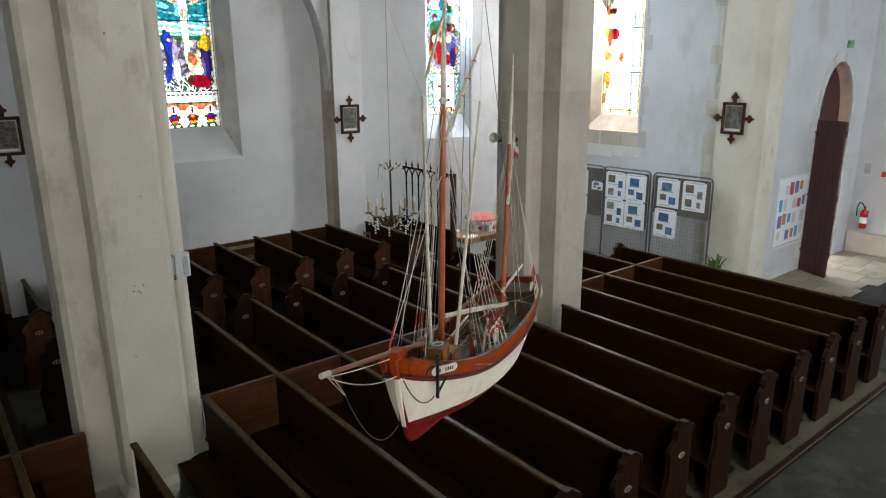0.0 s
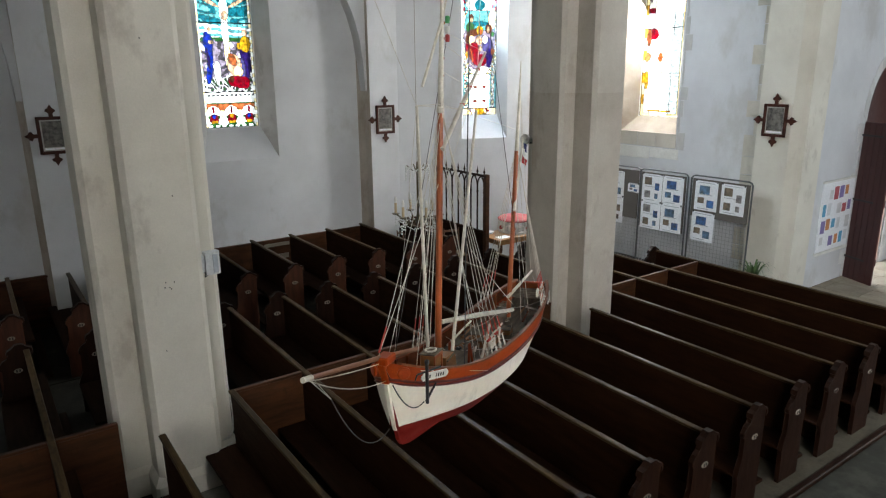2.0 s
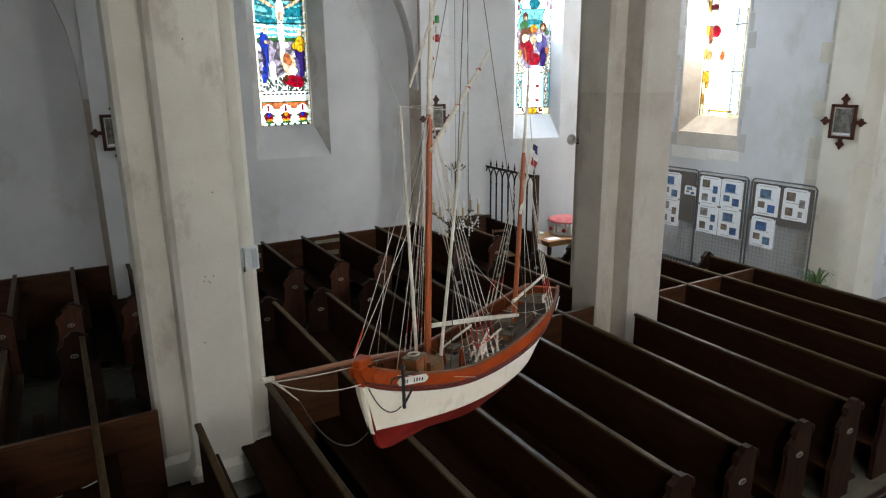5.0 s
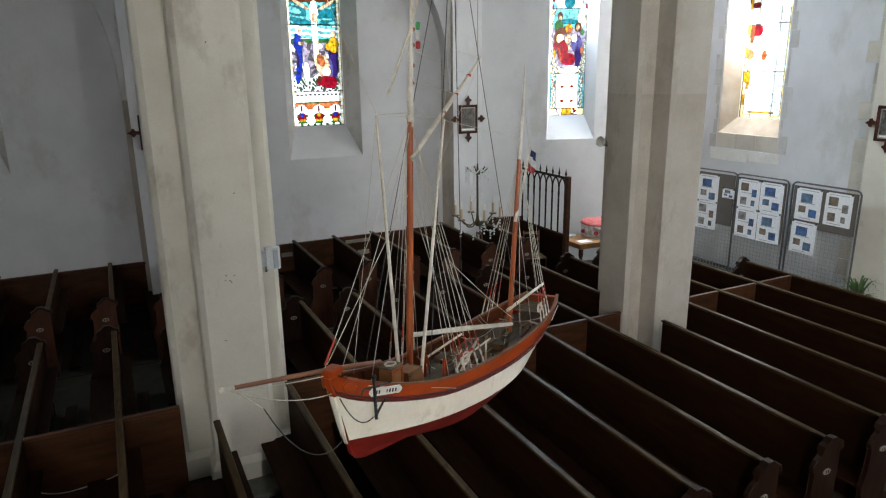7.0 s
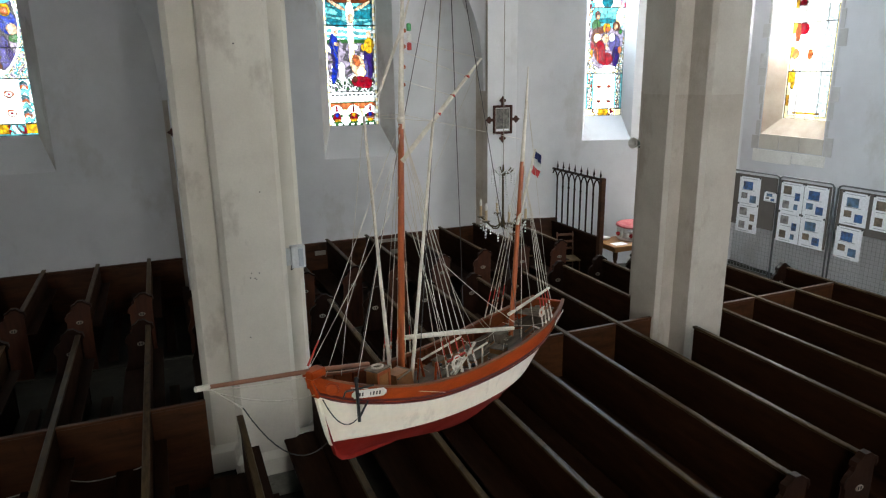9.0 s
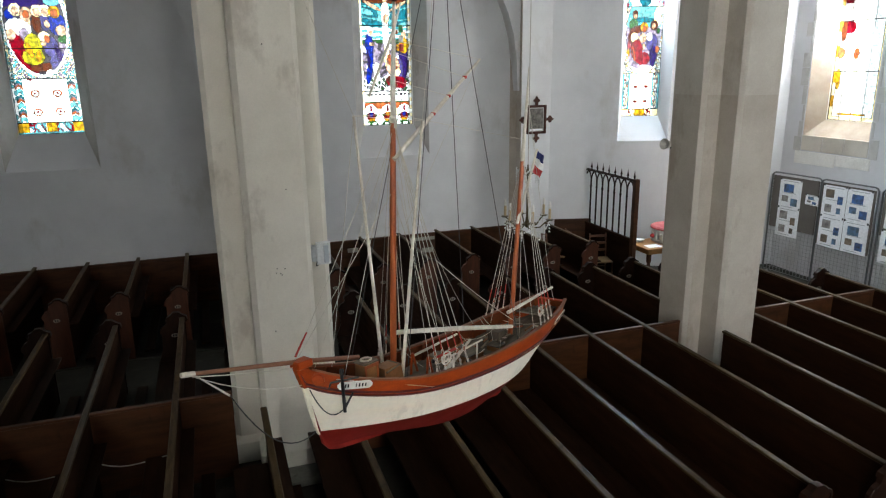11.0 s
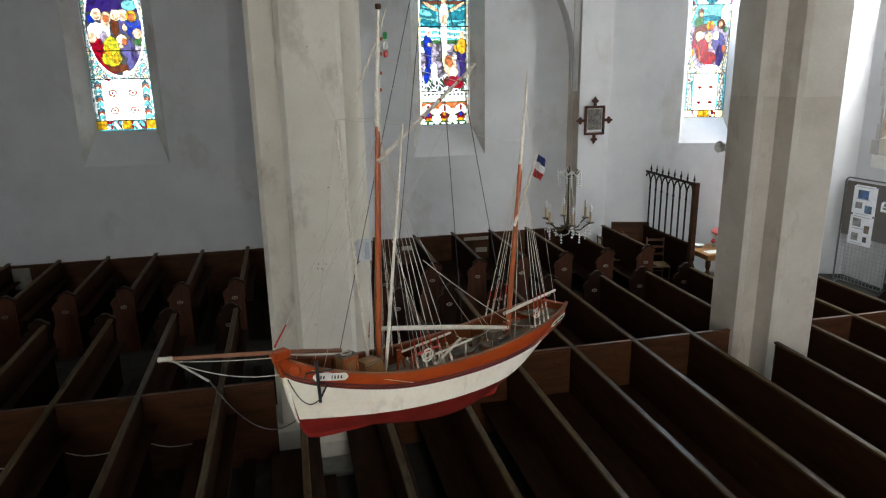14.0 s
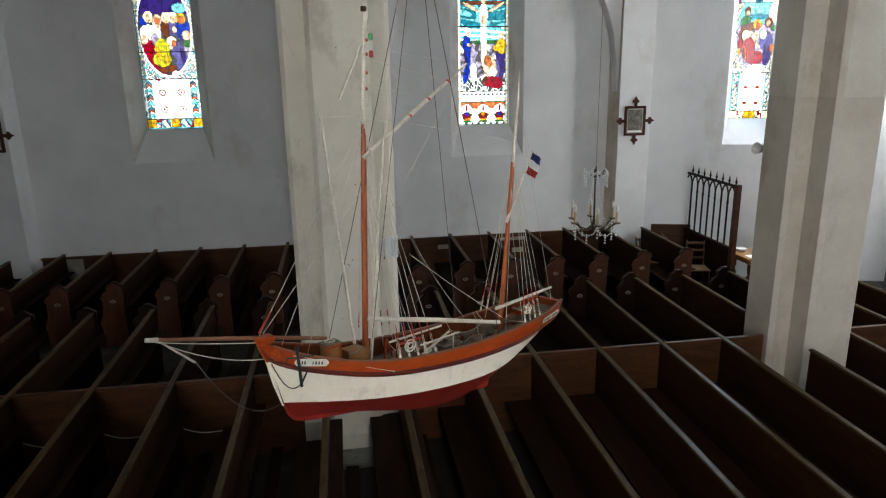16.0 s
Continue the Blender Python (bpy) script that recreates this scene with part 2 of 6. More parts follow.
def wall_mesh(length, windows, thick=0.75, splay=0.22, depth=0.34, drop=0.6):
    """A wall along local x, inner face at y=0, outer at +thick, with splayed window openings (u0, u1, sill, head)."""
    bm = bmesh.new()
    lows = sorted(windows)
    for i, (u0, u1, s, h) in enumerate(lows):
        # below the opening
        a = (lows[i - 1][1] + u0) / 2 if i else 0.0
        b = (u1 + lows[i + 1][0]) / 2 if i + 1 < len(lows) else length
        box(bm, a, b, 0, thick, -0.1, s - drop)
        box(bm, a, b, 0, thick, h, TOP)
        prism(bm, [(a, 0), (u0 - splay, 0), (u0, depth), (u0, thick), (a, thick)], s - drop, h)
        prism(bm, [(u1 + splay, 0), (b, 0), (b, thick), (u1, thick), (u1, depth)], s - drop, h)
        # sloping sill
        front = [bm.verts.new((x, 0, s - drop)) for x in (u0 - splay, u1 + splay)]
        mid = [bm.verts.new((x, depth, s)) for x in (u0, u1)]
        back = [bm.verts.new((x, thick, s)) for x in (u0, u1)]
        bm.faces.new((front[0], front[1], mid[1], mid[0]))
        bm.faces.new((mid[0], mid[1], back[1], back[0]))
    if not lows:
        box(bm, 0, length, 0, thick, -0.1, TOP)
    return bm


def structure(name, bm, mat, m=None, label="", category=""):
    ob = part(name, bm, mat)
    if isinstance(mat, list):
        # the slanting jambs, and the east wall's sill, take the wall's second material
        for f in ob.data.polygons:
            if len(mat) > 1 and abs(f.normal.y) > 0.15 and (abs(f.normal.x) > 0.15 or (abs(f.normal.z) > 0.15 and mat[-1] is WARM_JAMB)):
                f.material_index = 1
    if m is not None:
        ob.matrix_world = m
    return tagged(ob, label, category, kind="structure")


WY = 12.75
HEAD = 7.3
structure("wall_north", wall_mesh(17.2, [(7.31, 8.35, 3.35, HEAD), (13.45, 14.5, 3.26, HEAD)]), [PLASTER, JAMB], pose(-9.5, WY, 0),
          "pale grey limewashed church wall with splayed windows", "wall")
A0 = Vector((7.7, 12.46, 0))
A1 = Vector((12.62, 10.83, 0))
ang_b = math.degrees(math.atan2(A1.y - A0.y, A1.x - A0.x))
structure("wall_corner", wall_mesh((A1 - A0).length, [(1.72, 2.52, 3.31, HEAD)], thick=0.7, splay=0.14, depth=0.3, drop=0.5), PLASTER,
          pose(A0.x, A0.y, 0, 0, 0, ang_b), "white limewashed canted church wall with a window", "wall")
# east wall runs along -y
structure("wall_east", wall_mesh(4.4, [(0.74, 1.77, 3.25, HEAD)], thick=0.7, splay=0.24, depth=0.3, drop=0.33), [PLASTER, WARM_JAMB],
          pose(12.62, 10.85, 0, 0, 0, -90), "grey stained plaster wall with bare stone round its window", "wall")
bm = bmesh.new()
DX0, DX1, DY = 14.97, 16.6, 6.1
box(bm, 13.05, DX0, DY, DY + 0.8, -0.1, TOP)
box(bm, DX1, 20.2, DY, DY + 0.8, -0.1, TOP)
arch = [(DX0, 3.25)]
mid_x = (DX0 + DX1) / 2
for i in range(1, 8):
    f = i / 8
    arch.append((DX0 + (mid_x - DX0) * (1 - math.cos(f * math.pi / 2)) , 3.25 + 1.15 * math.sin(f * math.pi / 2)))
left = arch + [(mid_x, 4.4)]
right = [(2 * mid_x - x, z) for x, z in reversed(arch)]
prism(bm, [(DX0, TOP)] + [(x, z) for x, z in left] + [(mid_x, TOP)], DY, DY + 0.8, "y")
prism(bm, [(mid_x, TOP), (mid_x, 4.4)] + right + [(DX1, TOP)], DY, DY + 0.8, "y")
structure("wall_door_side", bm, PLASTER, None, "pale blotchy plaster wall round an arched doorway", "wall")
bm = bmesh.new()
box(bm, -10.2, -9.5, -7.2, 13.5, -0.1, TOP)
structure("wall_west", bm, PLASTER, None, "plain plastered wall", "wall")
structure("wall_south", wall_mesh(30.0, [(4.7, 5.9, 3.2, HEAD), (10.9, 12.1, 3.2, HEAD), (17.1, 18.3, 3.2, HEAD), (23.3, 24.5, 3.2, HEAD)]), PLASTER,
          pose(20.4, -5.6, 0, 0, 0, 180), "plain plastered wall with windows", "wall")
structure("wall_far_east", wall_mesh(12.4, [(7.0, 9.0, 3.0, HEAD)]), PLASTER, pose(17.4, 6.4, 0, 0, 0, -90), "plain plastered wall with a window", "wall")
bm = bmesh.new()
box(bm, 17.28, 17.42, 2.0, 6.08, 0, 0.5, 0.02)
structure("stone_plinth", bm, STONE, None, "low cut-stone plinth along the wall", "plinth")
bm = bmesh.new()
box(bm, -10.2, 21, -7.2, 14, TOP, TOP + 0.3)
structure("ceiling", bm, PLASTER, None, "plain pale ceiling", "ceiling")
bm = bmesh.new()
box(bm, -10.2, 40, -7.2, 40, -0.3, 0.0)
structure("floor", bm, FLOOR_STONE, None, "worn grey stone slab floor", "floor")


def pier(x, y, name, east, wide, west, mat):
    """A cross-shaped pier with chamfered arms on a low plinth; east, west: reach of those arms, wide: east half of its south arm."""
    def plan(a, e, c, g):
        w, r, q = wide + g, east + g, west + g
        base = [(w - c, e), (-a + c, e), (-a, e - c), (-a, a), (-q + c, a), (-q, a - c), (-q, -a + c), (-q + c, -a), (-a, -a), (-a, -e + c),
                (-a + c, -e), (w - c, -e), (w, -e + c), (w, -a), (r - c, -a), (r, -a + c), (r, a - c), (r - c, a), (w, a), (w, e - c)]
        return [(x + px, y + py) for px, py in base]
    bm = bmesh.new()
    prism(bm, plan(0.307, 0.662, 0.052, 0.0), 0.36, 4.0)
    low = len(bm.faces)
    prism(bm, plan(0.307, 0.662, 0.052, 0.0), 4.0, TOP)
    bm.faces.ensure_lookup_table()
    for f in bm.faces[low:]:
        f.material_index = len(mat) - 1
    # plinth: a chamfered step over a plain block
    lower, upper = plan(0.362, 0.717, 0.03, 0.055), plan(0.307, 0.662, 0.052, 0.0)
    prism(bm, lower, 0.0, 0.29)
    a = [bm.verts.new((px, py, 0.29)) for px, py in lower]
    b = [bm.verts.new((px, py, 0.36)) for px, py in upper]
    for i in range(len(a)):
        bm.faces.new((a[i], a[(i + 1) % len(a)], b[(i + 1) % len(a)], b[i]))
    return structure(name, bm, mat, None, "tall limewashed stone pier with chamfered arms", "pier")


pier(1.50, 7.03, "pier_1", 0.57, 0.335, 0.60, [PIER_STONE])
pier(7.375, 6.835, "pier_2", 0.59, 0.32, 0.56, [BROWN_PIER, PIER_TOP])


def pilaster(name, x, y, rz):
    bm = bmesh.new()
    prism(bm, [(-0.42, 0.3), (-0.42, 0.0), (-0.34, -0.18), (-0.34, -0.4), (0.34, -0.4), (0.34, -0.18), (0.42, 0.0), (0.42, 0.3)], 0, TOP)
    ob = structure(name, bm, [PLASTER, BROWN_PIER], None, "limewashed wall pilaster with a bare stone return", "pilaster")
    ob.matrix_world = pose(x, y, 0, 0, 0, rz)
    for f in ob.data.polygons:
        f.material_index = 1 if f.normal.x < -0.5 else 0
    return ob


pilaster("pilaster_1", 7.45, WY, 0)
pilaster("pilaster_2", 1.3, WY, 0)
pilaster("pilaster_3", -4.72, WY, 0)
bm = bmesh.new()
prism(bm, [(12.7, 7.0), (12.38, 6.9), (12.38, 6.26), (12.46, 6.12), (12.5, 6.02), (13.06, 5.99), (13.1, 6.3), (13.4, 7.0)], 0, TOP)
structure("pilaster_4", bm, PIER_STONE, None, "pale cut-stone corner pilaster", "pilaster")

# ---------- pews ----------
PITCH, X0, PH = 0.82, 2.012, 1.075


def pew_end_bm():
    """The shaped end board, in the plane of x, its back edge at x=0, sweeping down to -x."""
    prof = [(0.03, 0.0), (0.03, 1.0), (0.05, 1.03), (0.04, 1.07), (0.0, 1.09), (-0.05, 1.13), (-0.11, 1.13), (-0.15, 1.09), (-0.19, 1.07), (-0.20, 1.03),
            (-0.21, 0.99), (-0.27, 0.96), (-0.31, 0.90), (-0.31, 0.86), (-0.28, 0.84), (-0.29, 0.62), (-0.34, 0.50), (-0.36, 0.44), (-0.33, 0.36), (-0.34, 0.0)]
    bm = bmesh.new()
    prism(bm, prof, -0.025, 0.025, "y")
    bmesh.ops.bevel(bm, geom=[e for e in bm.edges if abs(e.verts[0].co.y - e.verts[1].co.y) < 1e-6], offset=0.006, segments=1, affect="EDGES")
    return bm


END_MESH = mesh_of(pew_end_bm(), "pew_end", OAK_END)
RED_END_MESH = mesh_of(pew_end_bm(), "pew_end", OAK_END_RED)
CAP_BM = bmesh.new()
cap = [(0.045, 1.0), (0.068, 1.03), (0.056, 1.085), (0.01, 1.105), (-0.045, 1.15), (-0.115, 1.15), (-0.16, 1.107), (-0.205, 1.085), (-0.22, 1.04), (-0.205, 1.03),
       (-0.19, 1.07), (-0.15, 1.085), (-0.11, 1.125), (-0.05, 1.125), (0.0, 1.085), (0.038, 1.065), (0.048, 1.03), (0.03, 1.0)]
prism(CAP_BM, cap, -0.034, 0.034, "y")
CAP_MESH = mesh_of(CAP_BM, "end_moulding", OAK_END)
PLATE_BM = bmesh.new()
prism(PLATE_BM, [(-0.12 + 0.048 * math.cos(a), 0.82 + 0.028 * math.sin(a)) for a in [i * math.pi / 8 for i in range(16)]], -0.004, 0.004, "y")
PLATE_MESH = mesh_of(PLATE_BM, "number_plate", material("enamel_plate", (0.30, 0.28, 0.23), 0.45, (0.15, 0.13, 0.10), 20, 0.6, 60, 0.0))
BAR_BM = bmesh.new()
box(BAR_BM, -0.145, -0.128, -0.006, 0.006, 0.804, 0.836)
box(BAR_BM, -0.113, -0.096, -0.006, 0.006, 0.804, 0.836)
BAR_MESH = mesh_of(BAR_BM, "number_bars", LEAD)


def child(name, mesh, parent, m=None):
    ob = new(name, mesh)
    ob.parent = parent
    if m is not None:
        ob.matrix_local = m
    return ob


def pew(x, y0, y1, ends, label, group):
    """A pew along y with its back at x, facing -x; ends: which of its ends (0 south, 1 north) carry a shaped board."""
    th = group_thing("pew", (x, y0, 0), label, "pew", group)
    L = y1 - y0
    bm = bmesh.new()
    box(bm, -0.012, 0.018, 0.0, L, 0.05, PH - 0.03)
    part("backrest", bm, OAK, th)
    bm = bmesh.new()
    box(bm, -0.036, 0.030, -0.02, L + 0.01, PH - 0.03, PH, 0.008)
    part("top_rail", bm, RAIL, th, "worn shiny top rail")
    bm = bmesh.new()
    box(bm, -0.36, -0.014, 0.03, L - 0.03, 0.43, 0.46, 0.008)
    part("seat", bm, OAK, th)
    bm = bmesh.new()
    box(bm, 0.02, 0.15, 0.03, L - 0.03, 0.70, 0.72, 0.004)
    part("book_shelf", bm, OAK, th)
    bm = bmesh.new()
    box(bm, 0.16, 0.30, 0.05, L - 0.05, 0.10, 0.14, 0.005)
    part("kneeler", bm, OAK, th)
    for e in ends:
        yy = 0.0 if e == 0 else L
        ob = child("pew_end", RED_END_MESH if group == "wall pews" else END_MESH, th, Matrix.Translation((0, yy, 0)))
        pl = child("number_plate", PLATE_MESH, ob, Matrix.Translation((0, -0.029 if e == 0 or ends == (0,) else -0.029, 0)))
        child("number_mark", BAR_MESH, pl, None)
        child("end_moulding", CAP_MESH, ob, None)
    return th


NAVE = "long dark oak pew with numbered shaped end boards"
WALL_P = "short dark oak pew against the wall wainscot"


# where the pews that meet a pier end
PIER_STOP = {-1: 5.95, 0: 6.46, 6: 5.92, 7: 6.46}
PIER_RESUME = {-1: 7.76, 0: 7.42, 6: 7.22, 7: 7.22}


def row_x(k):
    """Back of the pew in row k; the western rows stand a little wider."""
    return X0 + PITCH * k if k > -2 else 0.336 + 0.845 * (k + 2)


for k in range(-9, 11):
    x = row_x(k)
    if k in (-1, 0, 6, 7):
        pew(x, 2.94, PIER_STOP[k], (0,), "dark oak pew stopped short by a stone pier", "nave pews")
        pew(x, PIER_RESUME[k], 9.05, (1,), "short dark oak pew behind a stone pier", "nave pews")
    elif k == 10:
        pew(x, 2.94, 7.35, (0, 1), NAVE, "nave pews")
    else:
        pew(x, 2.94, 9.05, (0, 1), NAVE, "nave pews")
    if k <= 7:
        pew(x, 10.3, 12.66, (0,), WALL_P, "wall pews")
for k in range(-9, 10):
    x = row_x(k)
    a, b = x + 0.03, row_x(k + 1) - 0.03
    if k == -2:
        b = 0.895
    elif k == -1:
        continue
    elif k == 5:
        b = 6.66
    elif k == 6:
        a = 7.77
        if a > b:
            continue
    bm = bmesh.new()
    box(bm, a - x, b - x, -0.015, 0.015, 0.05, PH - 0.045)
    box(bm, a - x, b - x, -0.028, 0.028, PH - 0.045, PH - 0.012, 0.006)
    ob = part("pew_partition", bm, OAK_RED)
    ob.location = (x, 6.46, 0)
    tagged(ob, "red-brown oak partition board closing a pew row", "partition", "pew partitions")
bm = bmesh.new()
box(bm, -9.5, 8.7, WY - 0.045, WY - 0.005, 0, 0.98)
box(bm, -9.5, 8.7, WY - 0.075, WY - 0.005, 0.96, 1.0, 0.008)
structure("wainscot", bm, OAK_RED, None, "dark oak wainscot along the wall", "wainscot")
bm = bmesh.new()
box(bm, 0.28, 1.08, -0.045, -0.004, 0, 1.09)
box(bm, 0.28, 1.08, -0.07, -0.004, 1.09, 1.13, 0.008)
structure("wainscot", bm, OAK_RED, pose(A0.x, A0.y, 0, 0, 0, ang_b), "red-brown oak wainscot on the canted wall", "wainscot")
# between the pews the platform is coloured dark to stand for shade
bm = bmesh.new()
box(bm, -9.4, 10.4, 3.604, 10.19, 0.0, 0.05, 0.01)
structure("pew_platform", bm, SHADED_FLOOR, None, "dusty cement platform under the pews, its colour darkened for their shade", "platform")
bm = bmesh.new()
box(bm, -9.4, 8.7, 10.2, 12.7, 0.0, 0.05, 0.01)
structure("pew_platform", bm, SHADED_FLOOR, None, "dusty cement platform under the wall pews, its colour darkened for their shade", "platform")

bm = bmesh.new()
box(bm, 1.22, 1.86, 5.97, 6.31, 0.04, 0.11, 0.015)
structure("pier_footing", bm, FOOTING, None, "pale patchy cement footing before a stone pier", "footing")
bm = bmesh.new()
box(bm, -9.4, 10.46, 2.70, 2.776, 0.0, 0.068, 0.012)
structure("platform_kerb", bm, OAK_END, None, "worn dark wooden kerb along the pew platform", "kerb")
# same platform: its lit south edge, a separate strip in a paler colour
bm = bmesh.new()
box(bm, -9.4, 10.44, 2.78, 3.6, 0.0, 0.05, 0.004)
structure("platform_edge", bm, CEMENT, None, "sandy cement platform edge under the pew ends, left in its lit colour", "platform")

# ---------- the hanging ship model ----------
# local x runs from bow to stern, -y is the side towards the nave, z is height above the floor
HULL_WHITE = material("chipped_white_hull_paint", (0.86, 0.81, 0.69), 0.5, (0.78, 0.72, 0.60), 6, 0.5, 60, 0.04, spec=0.3, grain=0.03, stain=((0.50, 0.46, 0.38), 0.35, 14.0))
HULL_RED = material("dull_red_bottom_paint", (0.20, 0.016, 0.011), 0.6, (0.15, 0.009, 0.007), 7, 0.6, 60, 0.05, spec=0.15, grain=0.05)
VARNISH = material("orange_varnished_wood", (0.35, 0.053, 0.006), 0.42, (0.21, 0.030, 0.005), 7, 0.7, 80, 0.04, stretch=(1, 4, 4), spec=0.25)
STRAKE = material("dark_red_strake_paint", (0.10, 0.012, 0.012), 0.4, None, 8, 0.5, 60, 0.03)
MAST_WOOD = material("varnished_spar", (0.34, 0.080, 0.018), 0.35, (0.2, 0.042, 0.010), 9, 0.7, 80, 0.03, stretch=(5, 5, 1))
SPRIT_WOOD = material("faded_spar", (0.24, 0.10, 0.05), 0.5, (0.15, 0.06, 0.03), 9, 0.7, 80, 0.05, stretch=(1, 6, 6))
SPAR_WHITE = material("dusty_white_spar", (0.66, 0.62, 0.53), 0.55, (0.42, 0.37, 0.3), 14, 0.8, 90, 0.06)
DECK = material("dusty_grey_deck", (0.17, 0.135, 0.10), 0.85, (0.085, 0.066, 0.05), 9, 0.8, 70, 0.1, stretch=(1, 6, 1))
CORD = material("dusty_white_cord", (0.62, 0.58, 0.50), 0.85, (0.42, 0.38, 0.32), 30, 0.7, 120, 0.0)
OLD_CORD = material("old_brown_cord", (0.30, 0.25, 0.19), 0.85, (0.16, 0.13, 0.10), 30, 0.7, 120, 0.0)
DARK_CORD = material("dark_wire", (0.05, 0.05, 0.05), 0.6)
RED_CORD = material("red_whipping", (0.45, 0.045, 0.03), 0.7, None, 30, 0.5, 90, 0.0)
BOX_WOOD = material("pale_deck_box_wood", (0.30, 0.135, 0.045), 0.5, (0.18, 0.075, 0.025), 10, 0.7, 60, 0.05)


def curve_at(table, s):
    """Smooth interpolation in a small table of (s, value)."""
    if s <= table[0][0]:
        return table[0][1]
    for i in range(len(table) - 1):
        (a, va), (b, vb) = table[i], table[i + 1]
        if s <= b:
            f, w = (s - a) / (b - a), b - a
            ma = mb = (vb - va) / w
            if i:
                ma = (ma + (va - table[i - 1][1]) / (a - table[i - 1][0])) / 2
            if i + 2 < len(table):
                mb = (mb + (table[i + 2][1] - vb) / (table[i + 2][0] - b)) / 2
            return (2 * f ** 3 - 3 * f ** 2 + 1) * va + (f ** 3 - 2 * f ** 2 + f) * w * ma + (3 * f ** 2 - 2 * f ** 3) * vb + (f ** 3 - f ** 2) * w * mb
    return table[-1][1]


BREADTH = [(-0.505, 0.012), (-0.48, 0.04), (-0.44, 0.075), (-0.38, 0.105), (-0.28, 0.136), (-0.1, 0.166), (0.15, 0.183), (0.45, 0.185), (0.76, 0.170), (0.92, 0.142), (1.02, 0.114), (1.085, 0.088)]
WATER = [(-0.505, 3.132), (-0.43, 3.120), (0.0, 3.043), (0.3, 3.003), (0.55, 2.986), (0.7, 3.002), (0.85, 3.046), (1.0, 3.106), (1.085, 3.15)]
FULLNESS = [(-0.505, 0.1), (-0.44, 0.24), (-0.36, 0.46), (-0.2, 0.70), (0.0, 0.83), (0.3, 0.86), (0.6, 0.76), (0.8, 0.60), (0.95, 0.55), (1.085, 0.60)]
SHEER = [(-0.505, 3.392), (-0.4, 3.337), (-0.28, 3.288), (-0.1, 3.233), (0.05, 3.205), (0.3, 3.180), (0.5, 3.172), (0.78, 3.182), (1.0, 3.200), (1.085, 3.212)]
FOOT = [(-0.505, 3.37), (-0.465, 3.25), (-0.437, 3.11), (-0.425, 3.076), (-0.40, 3.045), (-0.36, 3.027), (-0.30, 3.015), (0.61, 2.872), (0.67, 2.925), (0.82, 3.005), (0.95, 3.065), (1.085, 3.14)]
BAND = [(-0.505, 0.056), (-0.3, 0.044), (0.1, 0.048), (0.6, 0.061), (0.95, 0.068), (1.085, 0.055)]
OFF = -0.025
HEEL = -0.09


def waterline(s):
    return curve_at(WATER, s)


def half_at(s, z):
    """Half-breadth of the hull at s and height z: rounded topsides over a hollow, sharp bottom."""
    zb, zr, b = curve_at(FOOT, s), curve_at(SHEER, s), curve_at(BREADTH, s)
    full = curve_at(FULLNESS, s)
    zw = min(max(waterline(s), zb + 0.004), zr - 0.01)
    if z >= zw:
        g = min(1.0, (z - zw) / (zr - zw))
        return max(0.007, b * (full + (1 - full) * math.sin(g * math.pi / 2)))
    g = max(0.0, (z - zb) / (zw - zb))
    return max(0.007, b * full * g ** 0.85)


def hull_strip(low, high, rows, out=0.0, s0=-0.505, s1=1.085, n=72):
    """A band of hull plating on both sides between two height functions."""
    bm = bmesh.new()
    for side in (-1, 1):
        grid = []
        for i in range(n + 1):
            s = s0 + (s1 - s0) * i / n
            zb, zr = curve_at(FOOT, s), curve_at(SHEER, s)
            lo, hi = max(low(s), zb), max(min(high(s), zr), zb)
            swell = [out * (0.35 + 0.65 * math.sin(math.pi * k / rows)) if rows > 1 else out for k in range(rows + 1)]
            zz = [lo + (hi - lo) * k / rows for k in range(rows + 1)]
            grid.append([bm.verts.new((s, side * (half_at(s, z) + o), z)) for z, o in zip(zz, swell)])
        for a, b in zip(grid, grid[1:]):
            for k in range(rows):
                try:
                    f = bm.faces.new((a[k], b[k], b[k + 1], a[k + 1]))
                    f.smooth = True
                except ValueError:
                    pass
    bmesh.ops.remove_doubles(bm, verts=bm.verts, dist=0.0002)
    return bm


ship = group_thing("ship_model", pose(1.569, 1.948, 0, 0, 0, 29.1), "hanging wooden model of a two-masted fishing boat, red, white and orange", "model ship")


def zs(s):
    return curve_at(SHEER, s)


def strake_low(s):
    return zs(s) - curve_at(BAND, s) - 0.022


part("bottom", hull_strip(lambda s: 0, waterline, 5), HULL_RED, ship, "dull red painted bottom")
part("topside", hull_strip(waterline, lambda s: strake_low(s) + 0.007, 8), HULL_WHITE, ship, "chipped white painted topside")
part("bulwark", hull_strip(lambda s: zs(s) - curve_at(BAND, s) - 0.014, lambda s: 99, 4), VARNISH, ship, "orange varnished bulwark")
bm = hull_strip(strake_low, lambda s: zs(s) - curve_at(BAND, s) - 0.013, 4, 0.008)
bm2 = hull_strip(lambda s: zs(s) - curve_at(BAND, s) - 0.010, lambda s: zs(s) - curve_at(BAND, s) + 0.001, 4, 0.007)
part("lower_strake", bm, STRAKE, ship)
part("upper_strake", bm2, STRAKE, ship)
# keel and sternpost fin
bm = bmesh.new()
prism(bm, [(-0.43, 3.096), (-0.420, 3.057), (-0.395, 3.025), (-0.35, 3.007), (-0.29, 2.995), (0.61, 2.842), (0.642, 2.846), (0.655, 2.880), (0.642, 2.890), (0.67, 2.94), (0.59, 2.925), (-0.3, 3.05)], -0.0075, 0.0075, "y")
part("keel", bm, HULL_RED, ship)
